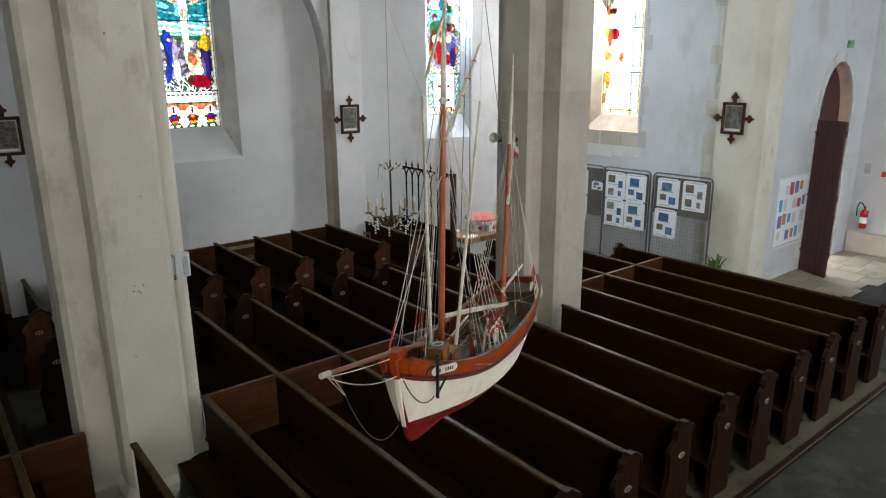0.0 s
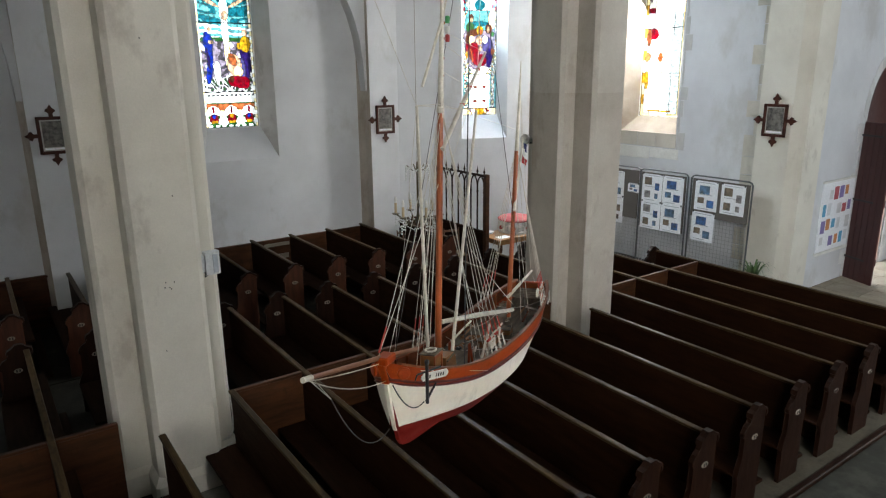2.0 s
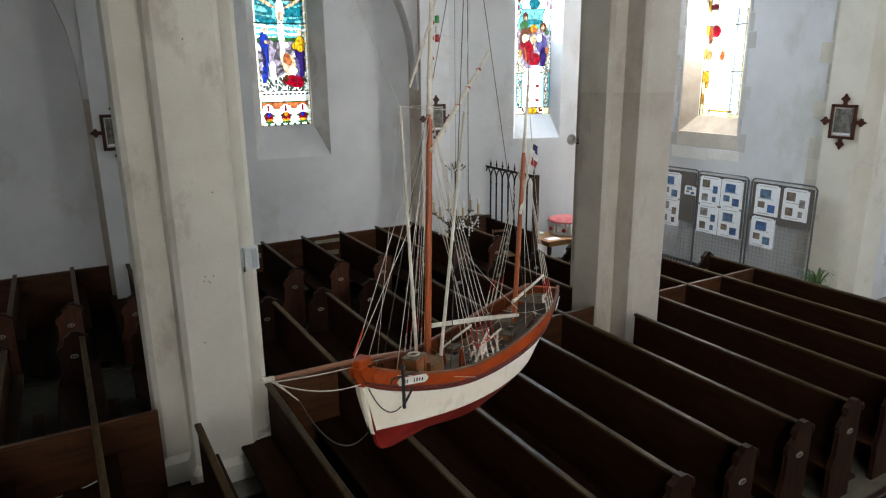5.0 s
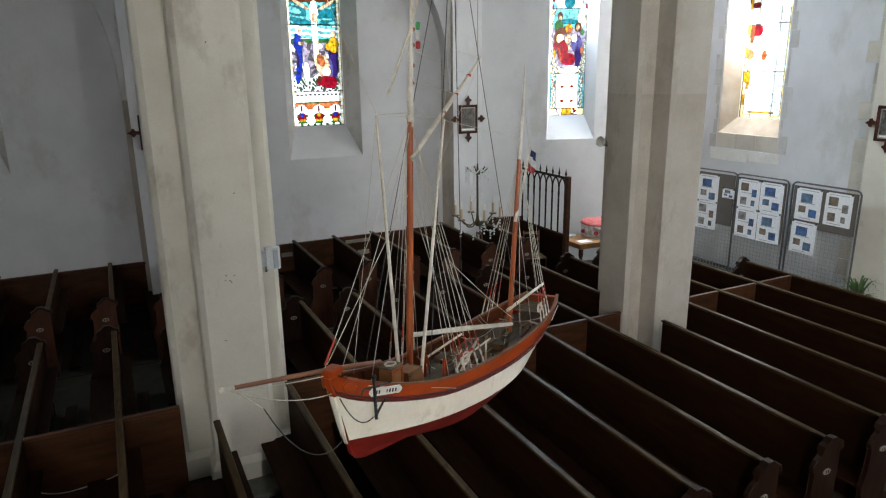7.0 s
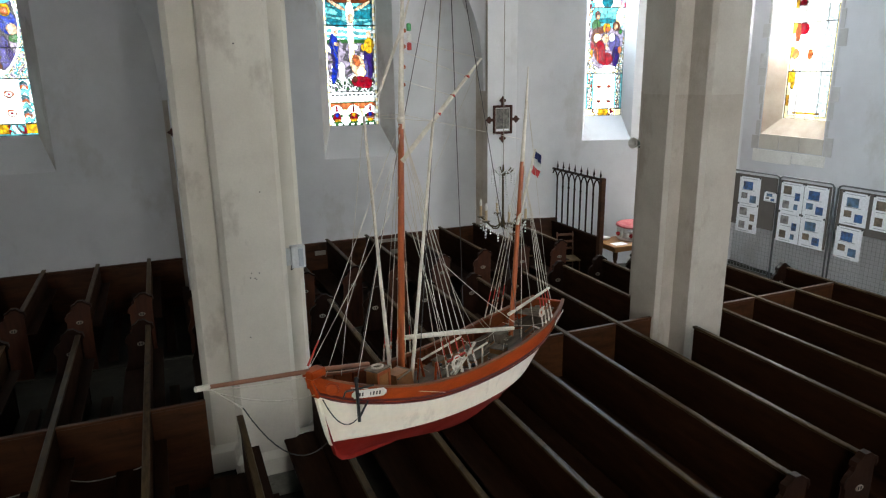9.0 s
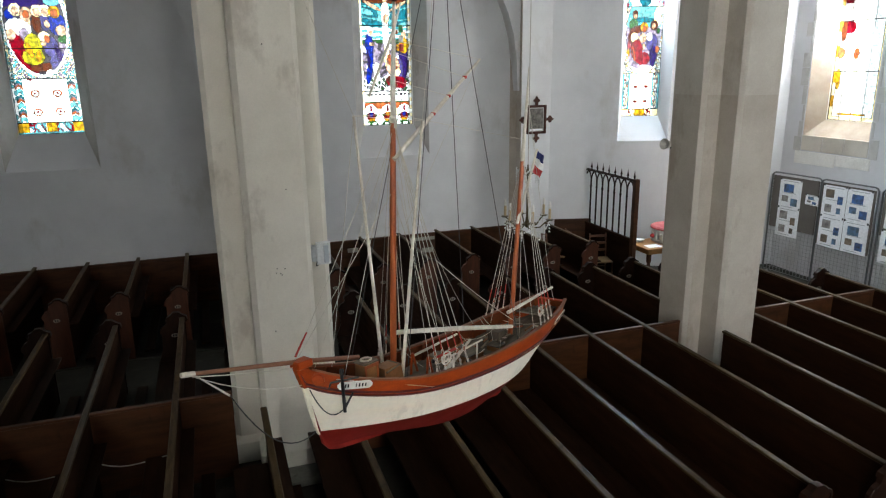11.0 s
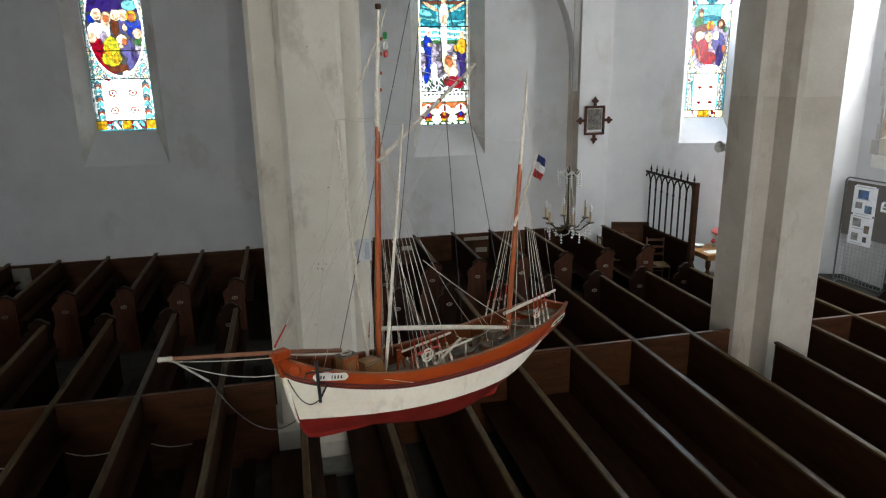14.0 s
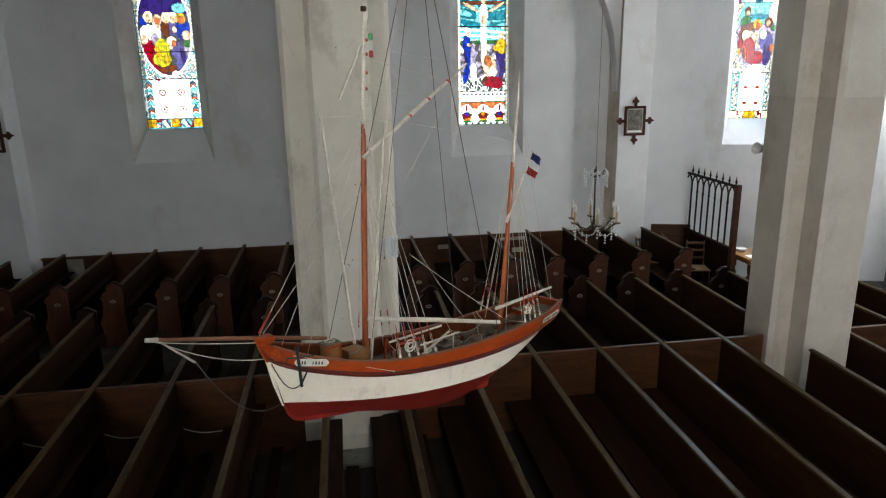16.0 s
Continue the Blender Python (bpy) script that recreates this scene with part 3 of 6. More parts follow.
# inner bulwark and deck
INNER = material("dull_brown_inner_bulwark", (0.17, 0.042, 0.011), 0.6, (0.09, 0.024, 0.008), 8, 0.8, 70, 0.05, spec=0.15)
bm = bmesh.new()
grid = []
for i in range(37):
    s = -0.44 + 1.50 * i / 36
    b = max(curve_at(BREADTH, s) - 0.016, 0.004)
    zd = zs(s) - 0.075
    grid.append([bm.verts.new((s, y, z)) for y, z in ((-b, zs(s) - 0.002), (-b, zd), (-b / 2, zd + 0.006), (0, zd + 0.008), (b / 2, zd + 0.006), (b, zd), (b, zs(s) - 0.002))])
for a, b in zip(grid, grid[1:]):
    for k in range(6):
        bm.faces.new((a[k], b[k], b[k + 1], a[k + 1]))
for end in (grid[0], grid[-1]):
    bm.faces.new(end)
dk = part("deck", bm, [DECK, INNER], ship, "dusty grey planked deck")
for f in dk.data.polygons:
    if abs(f.normal.z) < 0.5:
        f.material_index = 1
for side in (-1, 1):
    bm = bmesh.new()
    pts = []
    for i in range(37):
        s = -0.47 + 1.555 * i / 36
        b = curve_at(BREADTH, s)
        pts.append((s, side * (b - 0.013), side * (b + 0.004), zs(s)))
    rows = [[bm.verts.new((s, y, z)) for y, z in ((a, z0), (b, z0), (b, z0 + 0.008), (a, z0 + 0.008))] for s, a, b, z0 in pts]
    for a, b in zip(rows, rows[1:]):
        for k in range(4):
            bm.faces.new((a[k], b[k], b[(k + 1) % 4], a[(k + 1) % 4]))
    bm.faces.new(rows[0])
    bm.faces.new(rows[-1])
    part("rail_cap", bm, material("dusty_rail", (0.22, 0.07, 0.025), 0.6, (0.13, 0.065, 0.04), 12, 0.8, 70, 0.05) if side < 0 else bpy.data.materials["dusty_rail"], ship)
    # bulwark stanchions
    for i in range(12):
        s = -0.3 + 1.3 * i / 11
        b = curve_at(BREADTH, s) - 0.02
        bm = bmesh.new()
        box(bm, s - 0.006, s + 0.006, side * b - 0.006, side * b + 0.006, zs(s) - 0.075, zs(s), 0.001)
        part("stanchion", bm, INNER, ship)
# transom
bm = bmesh.new()
prism(bm, [(1.07, 3.145), (1.08, 3.205), (1.095, 3.207), (1.088, 3.14)], -0.072, 0.072, "y")
part("transom", bm, VARNISH, ship)
# stem post and bow cheeks
bm = bmesh.new()
prism(bm, [(-0.515, 3.408), (-0.475, 3.413), (-0.46, 3.35), (-0.457, 3.305), (-0.490, 3.305), (-0.517, 3.38)], -0.013, 0.013, "y")
bmesh.ops.bevel(bm, geom=bm.edges[:], offset=0.002, segments=1, affect="EDGES")
part("stem_post", bm, VARNISH, ship)
bm = bmesh.new()
prism(bm, [(-0.489, 3.304), (-0.457, 3.304), (-0.445, 3.2), (-0.422, 3.105), (-0.438, 3.103), (-0.467, 3.2)], -0.007, 0.007, "y")
part("stem_foot", bm, HULL_WHITE, ship)
bm = bmesh.new()
box(bm, -0.52, -0.455, -0.026, 0.026, 3.383, 3.413, 0.005)
part("stem_head", bm, VARNISH, ship)
for side in (-1, 1):
    bm = bmesh.new()
    lathe(bm, [(0.0, 0), (0.020, 0), (0.023, 0.003), (0.023, 0.008), (0.018, 0.011), (0, 0.012)], sides=16)
    ob = part("bow_cheek", bm, VARNISH, ship)
    ob.matrix_local = Matrix.Translation((-0.462, side * 0.056, 3.342)) @ Euler((radians(90 if side < 0 else -90), 0, radians(52 * side))).to_matrix().to_4x4()


def hull_frame(s, z, out=0.004):
    """A pose on the near side of the hull: x along it, y outwards."""
    e = 0.01
    p = Vector((s, -half_at(s, z) - out, z))
    along = (Vector((s + e, -half_at(s + e, z), z)) - Vector((s - e, -half_at(s - e, z), z))).normalized()
    up = (Vector((s, -half_at(s, z + e), z + e)) - Vector((s, -half_at(s, z - e), z - e))).normalized()
    outw = up.cross(along).normalized()
    if outw.y > 0:
        outw = -outw
    up = along.cross(outw) * -1
    m = Matrix.Identity(4)
    m.col[0].xyz, m.col[1].xyz, m.col[2].xyz, m.col[3].xyz = along, outw, outw.cross(along) * -1, p
    return m


PLATE_WHITE = material("white_name_board", (0.75, 0.74, 0.70), 0.4)
INK = material("black_lettering", (0.015, 0.015, 0.015), 0.5)


def name_board(s, drop, w, h, bars, name, turn=0.0):
    m = hull_frame(s, zs(s) - drop, 0.006) @ Matrix.Rotation(radians(turn), 4, "Y")
    bm = bmesh.new()
    c = h * 0.35
    prism(bm, [(-w / 2 + c, -h / 2), (w / 2 - c, -h / 2), (w / 2, -h / 2 + c), (w / 2, h / 2 - c), (w / 2 - c, h / 2), (-w / 2 + c, h / 2), (-w / 2, h / 2 - c), (-w / 2, -h / 2 + c)], 0, 0.003, "y")
    ob = part(name, bm, PLATE_WHITE, ship, "white name board with black marks")
    ob.matrix_local = m
    for x0, x1 in bars:
        bm = bmesh.new()
        box(bm, x0 * w, x1 * w, 0.003, 0.0042, -h * 0.22, h * 0.22)
        part("letter_bar", bm, INK, ob)
    return ob


name_board(-0.355, 0.022, 0.130, 0.029, [(-0.3, -0.26), (-0.22, -0.18), (0.02, 0.045), (0.10, 0.14), (0.19, 0.23), (0.28, 0.32)], "registration_board", -9.0)
name_board(0.95, 0.028, 0.17, 0.030, [(-0.42, -0.36), (-0.28, -0.22), (-0.19, -0.13), (-0.10, -0.04), (0.06, 0.12), (0.15, 0.21), (0.24, 0.30), (0.33, 0.39)], "stern_name_board")


def spar(name, pts, mat, label=""):
    bm = bmesh.new()
    for (a, ra), (b, rb) in zip(pts, pts[1:]):
        tube(bm, a, b, ra, rb, 12)
    return part(name, bm, mat, ship, label)


def collar(name, p, r, h, mat):
    bm = bmesh.new()
    lathe(bm, [(r * 0.8, -h / 2), (r, -h / 4), (r, h / 4), (r * 0.8, h / 2)], p, 12)
    return part(name, bm, mat, ship)


M0, M1, M2 = Vector((-0.035, 0, 3.14)), Vector((0.012, 0, 4.19)), Vector((0.036, 0, 4.60))
spar("main_mast", [(M0, 0.0135), (Vector((-0.006, 0, 3.8)), 0.0128), (M1, 0.0105)], MAST_WOOD, "orange varnished lower mast")
spar("main_topmast", [(M1 + Vector((0.002, 0, -0.03)), 0.0125), (M1 + Vector((0.004, 0, 0.1)), 0.0105), (M2, 0.006)], SPAR_WHITE, "white topmast")
collar("mast_band", M1, 0.0145, 0.025, SPAR_WHITE)
collar("mast_cap", M2 + Vector((0, 0, 0.012)), 0.012, 0.02, OAK_RED)
Z0, Z1, Z2, Z3 = Vector((0.735, -0.02, 3.12)), Vector((0.815, -0.02, 3.95)), Vector((0.845, -0.02, 4.25)), Vector((0.852, -0.02, 4.37))
spar("mizzen_mast", [(Z0, 0.0125), (Z1, 0.0105)], MAST_WOOD, "orange varnished mizzen mast")
spar("mizzen_topmast", [(Z1 - Vector((0, 0, 0.02)), 0.0115), (Z1 + Vector((0.005, 0, 0.06)), 0.009), (Z2, 0.0055), (Z3, 0.0015)], SPAR_WHITE, "white mizzen topmast")
spar("bowsprit", [(Vector((-0.22, -0.01, 3.326)), 0.0085), (Vector((-0.47, -0.015, 3.398)), 0.0085), (Vector((-0.865, -0.005, 3.492)), 0.0066)], SPRIT_WOOD, "faded brown bowsprit with a white tip")
spar("bowsprit_tip", [(Vector((-0.86, -0.005, 3.491)), 0.0085), (Vector((-0.902, -0.005, 3.50)), 0.0085)], SPAR_WHITE)
G0, G1 = Vector((-0.002, -0.012, 4.045)), Vector((0.60, 0.06, 4.405))
spar("main_gaff", [(G0, 0.009), ((G0 + G1) / 2, 0.009), (G1, 0.005)], SPAR_WHITE, "dusty white gaff")
for f in (0.42, 0.6, 0.8):
    collar("red_whipping", G0.lerp(G1, f), 0.0105, 0.012, RED_CORD)
spar("main_boom", [(Vector((-0.02, -0.01, 3.362)), 0.0095), (Vector((0.35, -0.03, 3.27)), 0.011), (Vector((0.70, -0.055, 3.178)), 0.009)], SPAR_WHITE, "white boom")
spar("mizzen_boom", [(Vector((0.70, -0.03, 3.242)), 0.0085), (Vector((1.10, -0.02, 3.264)), 0.006)], SPAR_WHITE, "white mizzen boom")
spar("mizzen_gaff", [(Vector((0.765, -0.03, 3.665)), 0.0075), (Vector((0.965, 0.0, 3.99)), 0.0045)], SPAR_WHITE, "white mizzen gaff")
P1T, P1B = Vector((-0.177, 0.0, 4.214)), Vector((-0.06, 0.03, 3.19))
P2T, P2B = Vector((0.022, -0.14, 4.19)), Vector((-0.045, -0.06, 3.17))
spar("fishing_pole", [(P1B, 0.0075), (P1T, 0.005)], SPAR_WHITE, "raised white fishing pole")
spar("fishing_pole", [(P2B, 0.0075), (P2T, 0.005)], SPAR_WHITE, "raised white fishing pole")
spar("topsail_yard", [(Vector((-0.075, 0.03, 4.275)), 0.0055), (Vector((0.03, 0.0, 4.505)), 0.0055), (Vector((0.06, -0.01, 4.6)), 0.003)], SPAR_WHITE)
spar("handspike", [(Vector((0.13, -0.12, 3.15)), 0.006), (Vector((0.38, -0.06, 3.215)), 0.006)], SPAR_WHITE)
spar("handspike", [(Vector((0.10, 0.02, 3.21)), 0.005), (Vector((0.42, 0.05, 3.20)), 0.005)], SPAR_WHITE)


def deck_z(s):
    return zs(s) - 0.07


def deck_box(name, s, y, w, d, h, mat, label=""):
    bm = bmesh.new()
    box(bm, s - w / 2, s + w / 2, y - d / 2, y + d / 2, deck_z(s) - 0.01, deck_z(s) + h, 0.004)
    ob = part(name, bm, mat, ship, label)
    bm = bmesh.new()
    box(bm, s - w / 2 - 0.004, s + w / 2 + 0.004, y - d / 2 - 0.004, y + d / 2 + 0.004, deck_z(s) + h, deck_z(s) + h + 0.006, 0.002)
    part("lid", bm, DECK, ob)
    return ob


bx = deck_box("deck_box", -0.235, -0.045, 0.066, 0.058, 0.122, BOX_WOOD, "pale wooden deck box with a coiled rope")
bm = bmesh.new()
chain(bm, [(-0.235 + 0.02 * math.cos(a), -0.045 + 0.02 * math.sin(a), deck_z(-0.235) + 0.132) for a in [i * math.pi / 6 for i in range(13)]], 0.004, 5)
part("rope_coil", bm, CORD, bx)
bm = bmesh.new()
for x0, x1, z0, z1 in ((-0.268, -0.26, 0.0, 0.12), (-0.21, -0.202, 0.0, 0.12), (-0.26, -0.21, 0.108, 0.12)):
    box(bm, x0, x1, -0.078, -0.073, deck_z(-0.235) + z0, deck_z(-0.235) + z1)
part("corner_trim", bm, MAST_WOOD, bx)
bm = bmesh.new()
box(bm, -0.165, -0.088, -0.082, -0.004, deck_z(-0.12) + 0.095, deck_z(-0.12) + 0.101, 0.002)
for v in bm.verts:
    v.co.z += (v.co.x + 0.13) * 0.15
part("hatch_lid", bm, DECK, ship)
bm = bmesh.new()
prism(bm, [(-0.16, deck_z(-0.15) - 0.01), (-0.06, deck_z(-0.1) - 0.01), (-0.085, deck_z(-0.1) + 0.105), (-0.10, deck_z(-0.1) + 0.112), (-0.17, deck_z(-0.15) + 0.10)], -0.075, -0.01, "y")
part("companion_hatch", bm, BOX_WOOD, ship)
deck_box("deck_box", 0.40, -0.02, 0.11, 0.07, 0.035, BOX_WOOD)
deck_box("deck_hatch", 0.12, 0.02, 0.16, 0.12, 0.018, DECK)
deck_box("wheel_box", 0.66, 0.03, 0.06, 0.07, 0.05, DECK)
for y in (-0.07, 0.02):
    bm = bmesh.new()
    tube(bm, (0.06, y, deck_z(0.06) - 0.01), (0.075, y + 0.005, deck_z(0.06) + 0.105), 0.006, 0.005, 6)
    tube(bm, (0.11, y, deck_z(0.1) - 0.01), (0.08, y + 0.005, deck_z(0.06) + 0.105), 0.006, 0.005, 6)
    part("trestle", bm, VARNISH, ship)
# aft bench slats
for i in range(5):
    bm = bmesh.new()
    box(bm, 0.91 + 0.032 * i, 0.925 + 0.032 * i, -0.10 + 0.012 * i, 0.10 - 0.012 * i, zs(1.0) - 0.03, zs(1.0) - 0.022)
    part("bench_slat", bm, DECK, ship)


def wheel_ring(p, r, name, label):
    """A spoked ring that stands against the lashings."""
    bm = bmesh.new()
    for rr in (r, r * 0.5):
        chain(bm, [(p[0] + rr * math.cos(a), p[1], p[2] + rr * math.sin(a)) for a in [i * math.pi / 8 for i in range(17)]], r * 0.13, 5)
    for k in range(4):
        a = k * math.pi / 2 + math.pi / 4
        tube(bm, (p[0] + r * 0.4 * math.cos(a), p[1], p[2] + r * 0.4 * math.sin(a)), (p[0] + r * 1.1 * math.cos(a), p[1], p[2] + r * 1.1 * math.sin(a)), r * 0.2, r * 0.2, 5)
    return part(name, bm, CORD, ship, label)


wheel_ring((0.07, -0.195, 3.275), 0.026, "rope_ring", "white cross-lashed rope ring")
wheel_ring((0.80, -0.15, 3.25), 0.022, "rope_ring", "white cross-lashed rope ring")


def line(name, a, b, r=0.0016, mat=None, sag=0.0, n=8, wiggle=0.0):
    a, b = Vector(a), Vector(b)
    bm = bmesh.new()
    if sag:
        pts = [a.lerp(b, i / n) - Vector((0, 0, sag * 4 * (i / n) * (1 - i / n))) for i in range(n + 1)]
    else:
        pts = [a, b]
    chain(bm, pts, r, 4)
    return part(name, bm, mat or CORD, ship)


rngt = random.Random(8)


def tackle(s, side, top, k, name):
    """A shroud with its served end, its two blocks and its lanyard at the rail."""
    y = side * (curve_at(BREADTH, s) - 0.006)
    foot = Vector((s, y + OFF, zs(s) + HEEL * y))
    top = Vector(top)
    d = (top - foot).normalized()
    line(name, foot + d * 0.15, top, 0.0013)
    bm = bmesh.new()
    tube(bm, foot + d * 0.095, foot + d * 0.15, 0.0028, 0.0018, 6)
    part("red_served_end", bm, RED_CORD, ship)
    for f in (0.02, 0.075):
        bm = bmesh.new()
        lathe(bm, [(0, -0.009), (0.003, -0.007), (0.0042, 0), (0.003, 0.007), (0, 0.009)], foot + d * f + Vector((0, 0, rngt.uniform(-0.008, 0.008))), 8)
        part("tackle_block", bm, SPAR_WHITE if f < 0.05 else MAST_WOOD, ship)
    for o in (-0.004, 0, 0.004):
        line("lanyard", foot + Vector((o, 0, 0)), foot + d * 0.095 + Vector((o, 0, 0)), 0.0009)


for side in (-1, 1):
    for i in range(5):
        tackle(0.02 + 0.045 * i, side, M1 + Vector((0, side * 0.008, -0.01 * i)), i, "shroud")
    for i in range(4):
        tackle(0.745 + 0.04 * i, side, Z1 + Vector((0, side * 0.006, -0.01 * i)), i, "shroud")
HOOK = Vector((0.30, 0.0, 5.0))
for s, side in ((-0.13, 1), (-0.10, -1), (0.60, 1), (0.60, -1)):
    line("hanging_wire", (s, side * (curve_at(BREADTH, s) - 0.02), zs(s)), HOOK, 0.0017, DARK_CORD)
line("hanging_wire", HOOK, (0.30, 0.0, 9.02), 0.003, DARK_CORD)
STEM = Vector((-0.50, -0.01, 3.412))
line("forestay", STEM, M1, 0.0016)
line("forestay", STEM + Vector((0.02, 0.01, 0)), M1 - Vector((0, 0, 0.25)), 0.0016)
line("forestay", (-0.40, 0.02, zs(-0.4)), M1 - Vector((0, 0, 0.05)), 0.0014)
line("forestay", (-0.33, -0.06, zs(-0.33)), M1 - Vector((0, 0, 0.02)), 0.0014)
bm = bmesh.new()
tube(bm, STEM + Vector((0, 0, 0.01)), STEM + (M1 - STEM).normalized() * 0.1, 0.004, 0.003, 6)
part("red_served_end", bm, RED_CORD, ship)
line("triatic_stay", M1 + Vector((0, 0, 0.02)), Z1 + Vector((0, 0, 0.1)), 0.0010)
line("pole_line", P1T, P2T, 0.0010)
line("pole_line", P1T, M1 + Vector((0, 0, 0.02)), 0.0012)
line("pole_line", P1T, (-0.42, 0.30, 5.2), 0.0009)
line("pole_line", P1T, (-0.30, 0.05, zs(-0.3)), 0.0010)
line("pole_line", P2T, (0.18, -0.10, 4.95), 0.0012)
line("peak_halyard", G0.lerp(G1, 0.6), M1 + Vector((0.006, 0, 0.14)), 0.0011)
line("peak_halyard", G0.lerp(G1, 0.8), M1 + Vector((0.01, 0, 0.24)), 0.0011)
line("peak_halyard", G1, M1 + Vector((0.012, 0, 0.28)), 0.0011)
line("topping_lift", M1 - Vector((0, 0, 0.1)), (0.62, 0.12, zs(0.62)), 0.0012, None, 0.06, 10)
line("boom_guy", (0.18, -0.05, 3.62), (0.72, -0.05, 3.20), 0.0015, None, 0.01, 8)
line("vang", G1, (0.16, 0.10, 3.75), 0.0011)
line("sheet", (0.68, -0.05, 3.17), (0.72, 0.05, deck_z(0.7)), 0.0014)
line("sheet", (1.09, -0.02, 3.262), (1.07, -0.05, zs(1.07)), 0.0014)
line("mizzen_lift", (1.085, -0.02, 3.262), Z2, 0.0010)
line("mizzen_lift", (1.02, -0.02, 3.26), Z1 + Vector((0, 0, 0.05)), 0.0010)
line("mizzen_lift", (0.95, 0, 3.98), Z2, 0.0010)
for i in range(7):
    a = M0.lerp(M1, 0.93 - 0.05 * i)
    sd = -1 if i % 2 else 1
    line("halyard", a + Vector((0.01, sd * 0.012, 0)), (0.03 + 0.028 * i, sd * 0.13, deck_z(0.1) + 0.02), 0.0012)
for i in range(3):
    line("halyard", Z0.lerp(Z1, 0.95 - 0.1 * i), (0.7 + 0.06 * i, 0.12 if i % 2 else -0.1, deck_z(0.75) + 0.02), 0.0012)
for i, (a, b, sg) in enumerate((((-0.87, -0.01, 3.485), (-0.49, -0.02, 3.385), 0.005), ((-0.87, 0.01, 3.485), (-0.49, -0.03, 3.32), 0.03), ((-0.86, -0.012, 3.485), (-0.74, 0.02, 3.36), 0.0), ((-0.86, 0.012, 3.485), (-0.73, 0.03, 3.355), 0.0))):
    line("bowsprit_guy", a, b, 0.0019, None, sg)
line("hanging_chain", (-0.735, 0.025, 3.36), (-0.43, 0.0, 3.10), 0.0022, DARK_CORD, 0.10, 12)
line("rail_cord", (-0.42, -0.125, 3.345), (-0.02, -0.21, 3.19), 0.0013)
# messy coils over the deck
rng = random.Random(4)
for i in range(11):
    s = rng.uniform(0.15, 0.95)
    y = rng.uniform(-0.14, 0.14)
    bm = bmesh.new()
    r = rng.uniform(0.012, 0.026)
    pts = [(s + r * math.cos(a) * (1 + 0.2 * math.sin(3 * a + i)), y + r * math.sin(a), deck_z(s) + 0.006 + 0.0015 * a) for a in [k * 0.7 for k in range(20)]]
    chain(bm, pts, 0.0014, 4)
    part("rope_coil", bm, OLD_CORD, ship)
for i in range(12):
    s = rng.uniform(0.1, 0.84)
    line("loose_cord", (s, rng.uniform(-0.16, 0.16), deck_z(s) + 0.03), (s + rng.uniform(-0.1, 0.15), rng.uniform(-0.17, 0.17), zs(s)), 0.0013, None, 0.03)
for i in range(14):
    s = rng.uniform(0.12, 0.86)
    y = rng.uniform(-0.11, 0.11)
    bm = bmesh.new()
    a = rng.uniform(0, math.pi)
    d = Vector((math.cos(a), math.sin(a) * 0.6, 0.1)) * rng.uniform(0.03, 0.07)
    c = Vector((s, y + OFF, deck_z(s) + HEEL * y + 0.014))
    tube(bm, c - d, c + d, 0.005, 0.004, 6)
    part("loose_stick", bm, (BOX_WOOD, INNER, SPAR_WHITE)[i % 3], ship)
for i in range(16):
    s = rng.uniform(0.1, 0.8)
    y = rng.uniform(-0.13, 0.13)
    bm = bmesh.new()
    a = rng.uniform(-0.5, 0.5)
    d = Vector((math.cos(a), math.sin(a) * 0.6, rng.uniform(-0.1, 0.2))) * rng.uniform(0.03, 0.09)
    c = Vector((s, y + OFF, deck_z(s) + HEEL * y + 0.018))
    tube(bm, c - d, c + d, 0.0045, 0.0035, 6)
    part("loose_stick", bm, (BOX_WOOD, OLD_CORD, INNER)[i % 3], ship)
for s, y, w, d, h in ((0.47, 0.06, 0.07, 0.05, 0.03), (0.56, -0.04, 0.05, 0.07, 0.025), (0.29, 0.09, 0.06, 0.04, 0.035)):
    deck_box("fish_crate", s, y, w, d, h, BOX_WOOD)
# gallows frame amidships
for nm, a, b in (("gallows_post", (0.19, -0.13, 3.12), (0.19, -0.13, 3.235)), ("gallows_post", (0.36, -0.115, 3.11), (0.36, -0.115, 3.225)), ("gallows_bar", (0.17, -0.13, 3.228), (0.40, -0.112, 3.222))):
    spar(nm, [(Vector(a), 0.004), (Vector(b), 0.004)], SPAR_WHITE)
bm = bmesh.new()
box(bm, 0.02, 0.13, -0.197, -0.187, 3.290, 3.298, 0.002)
part("pin_rail", bm, RED_CORD, ship)
for s, y in ((0.25, 0.06), (0.33, -0.07), (0.52, 0.05), (0.58, -0.06), (0.02, 0.08)):
    bm = bmesh.new()
    lathe(bm, [(0.0, 0.0), (0.013, 0.0), (0.016, 0.012), (0.013, 0.03), (0.008, 0.032), (0.0, 0.03)], (s, y + OFF, deck_z(s) + HEEL * y), 10)
    part("deck_fitting", bm, (INNER, IRON)[int(s * 100) % 2], ship)
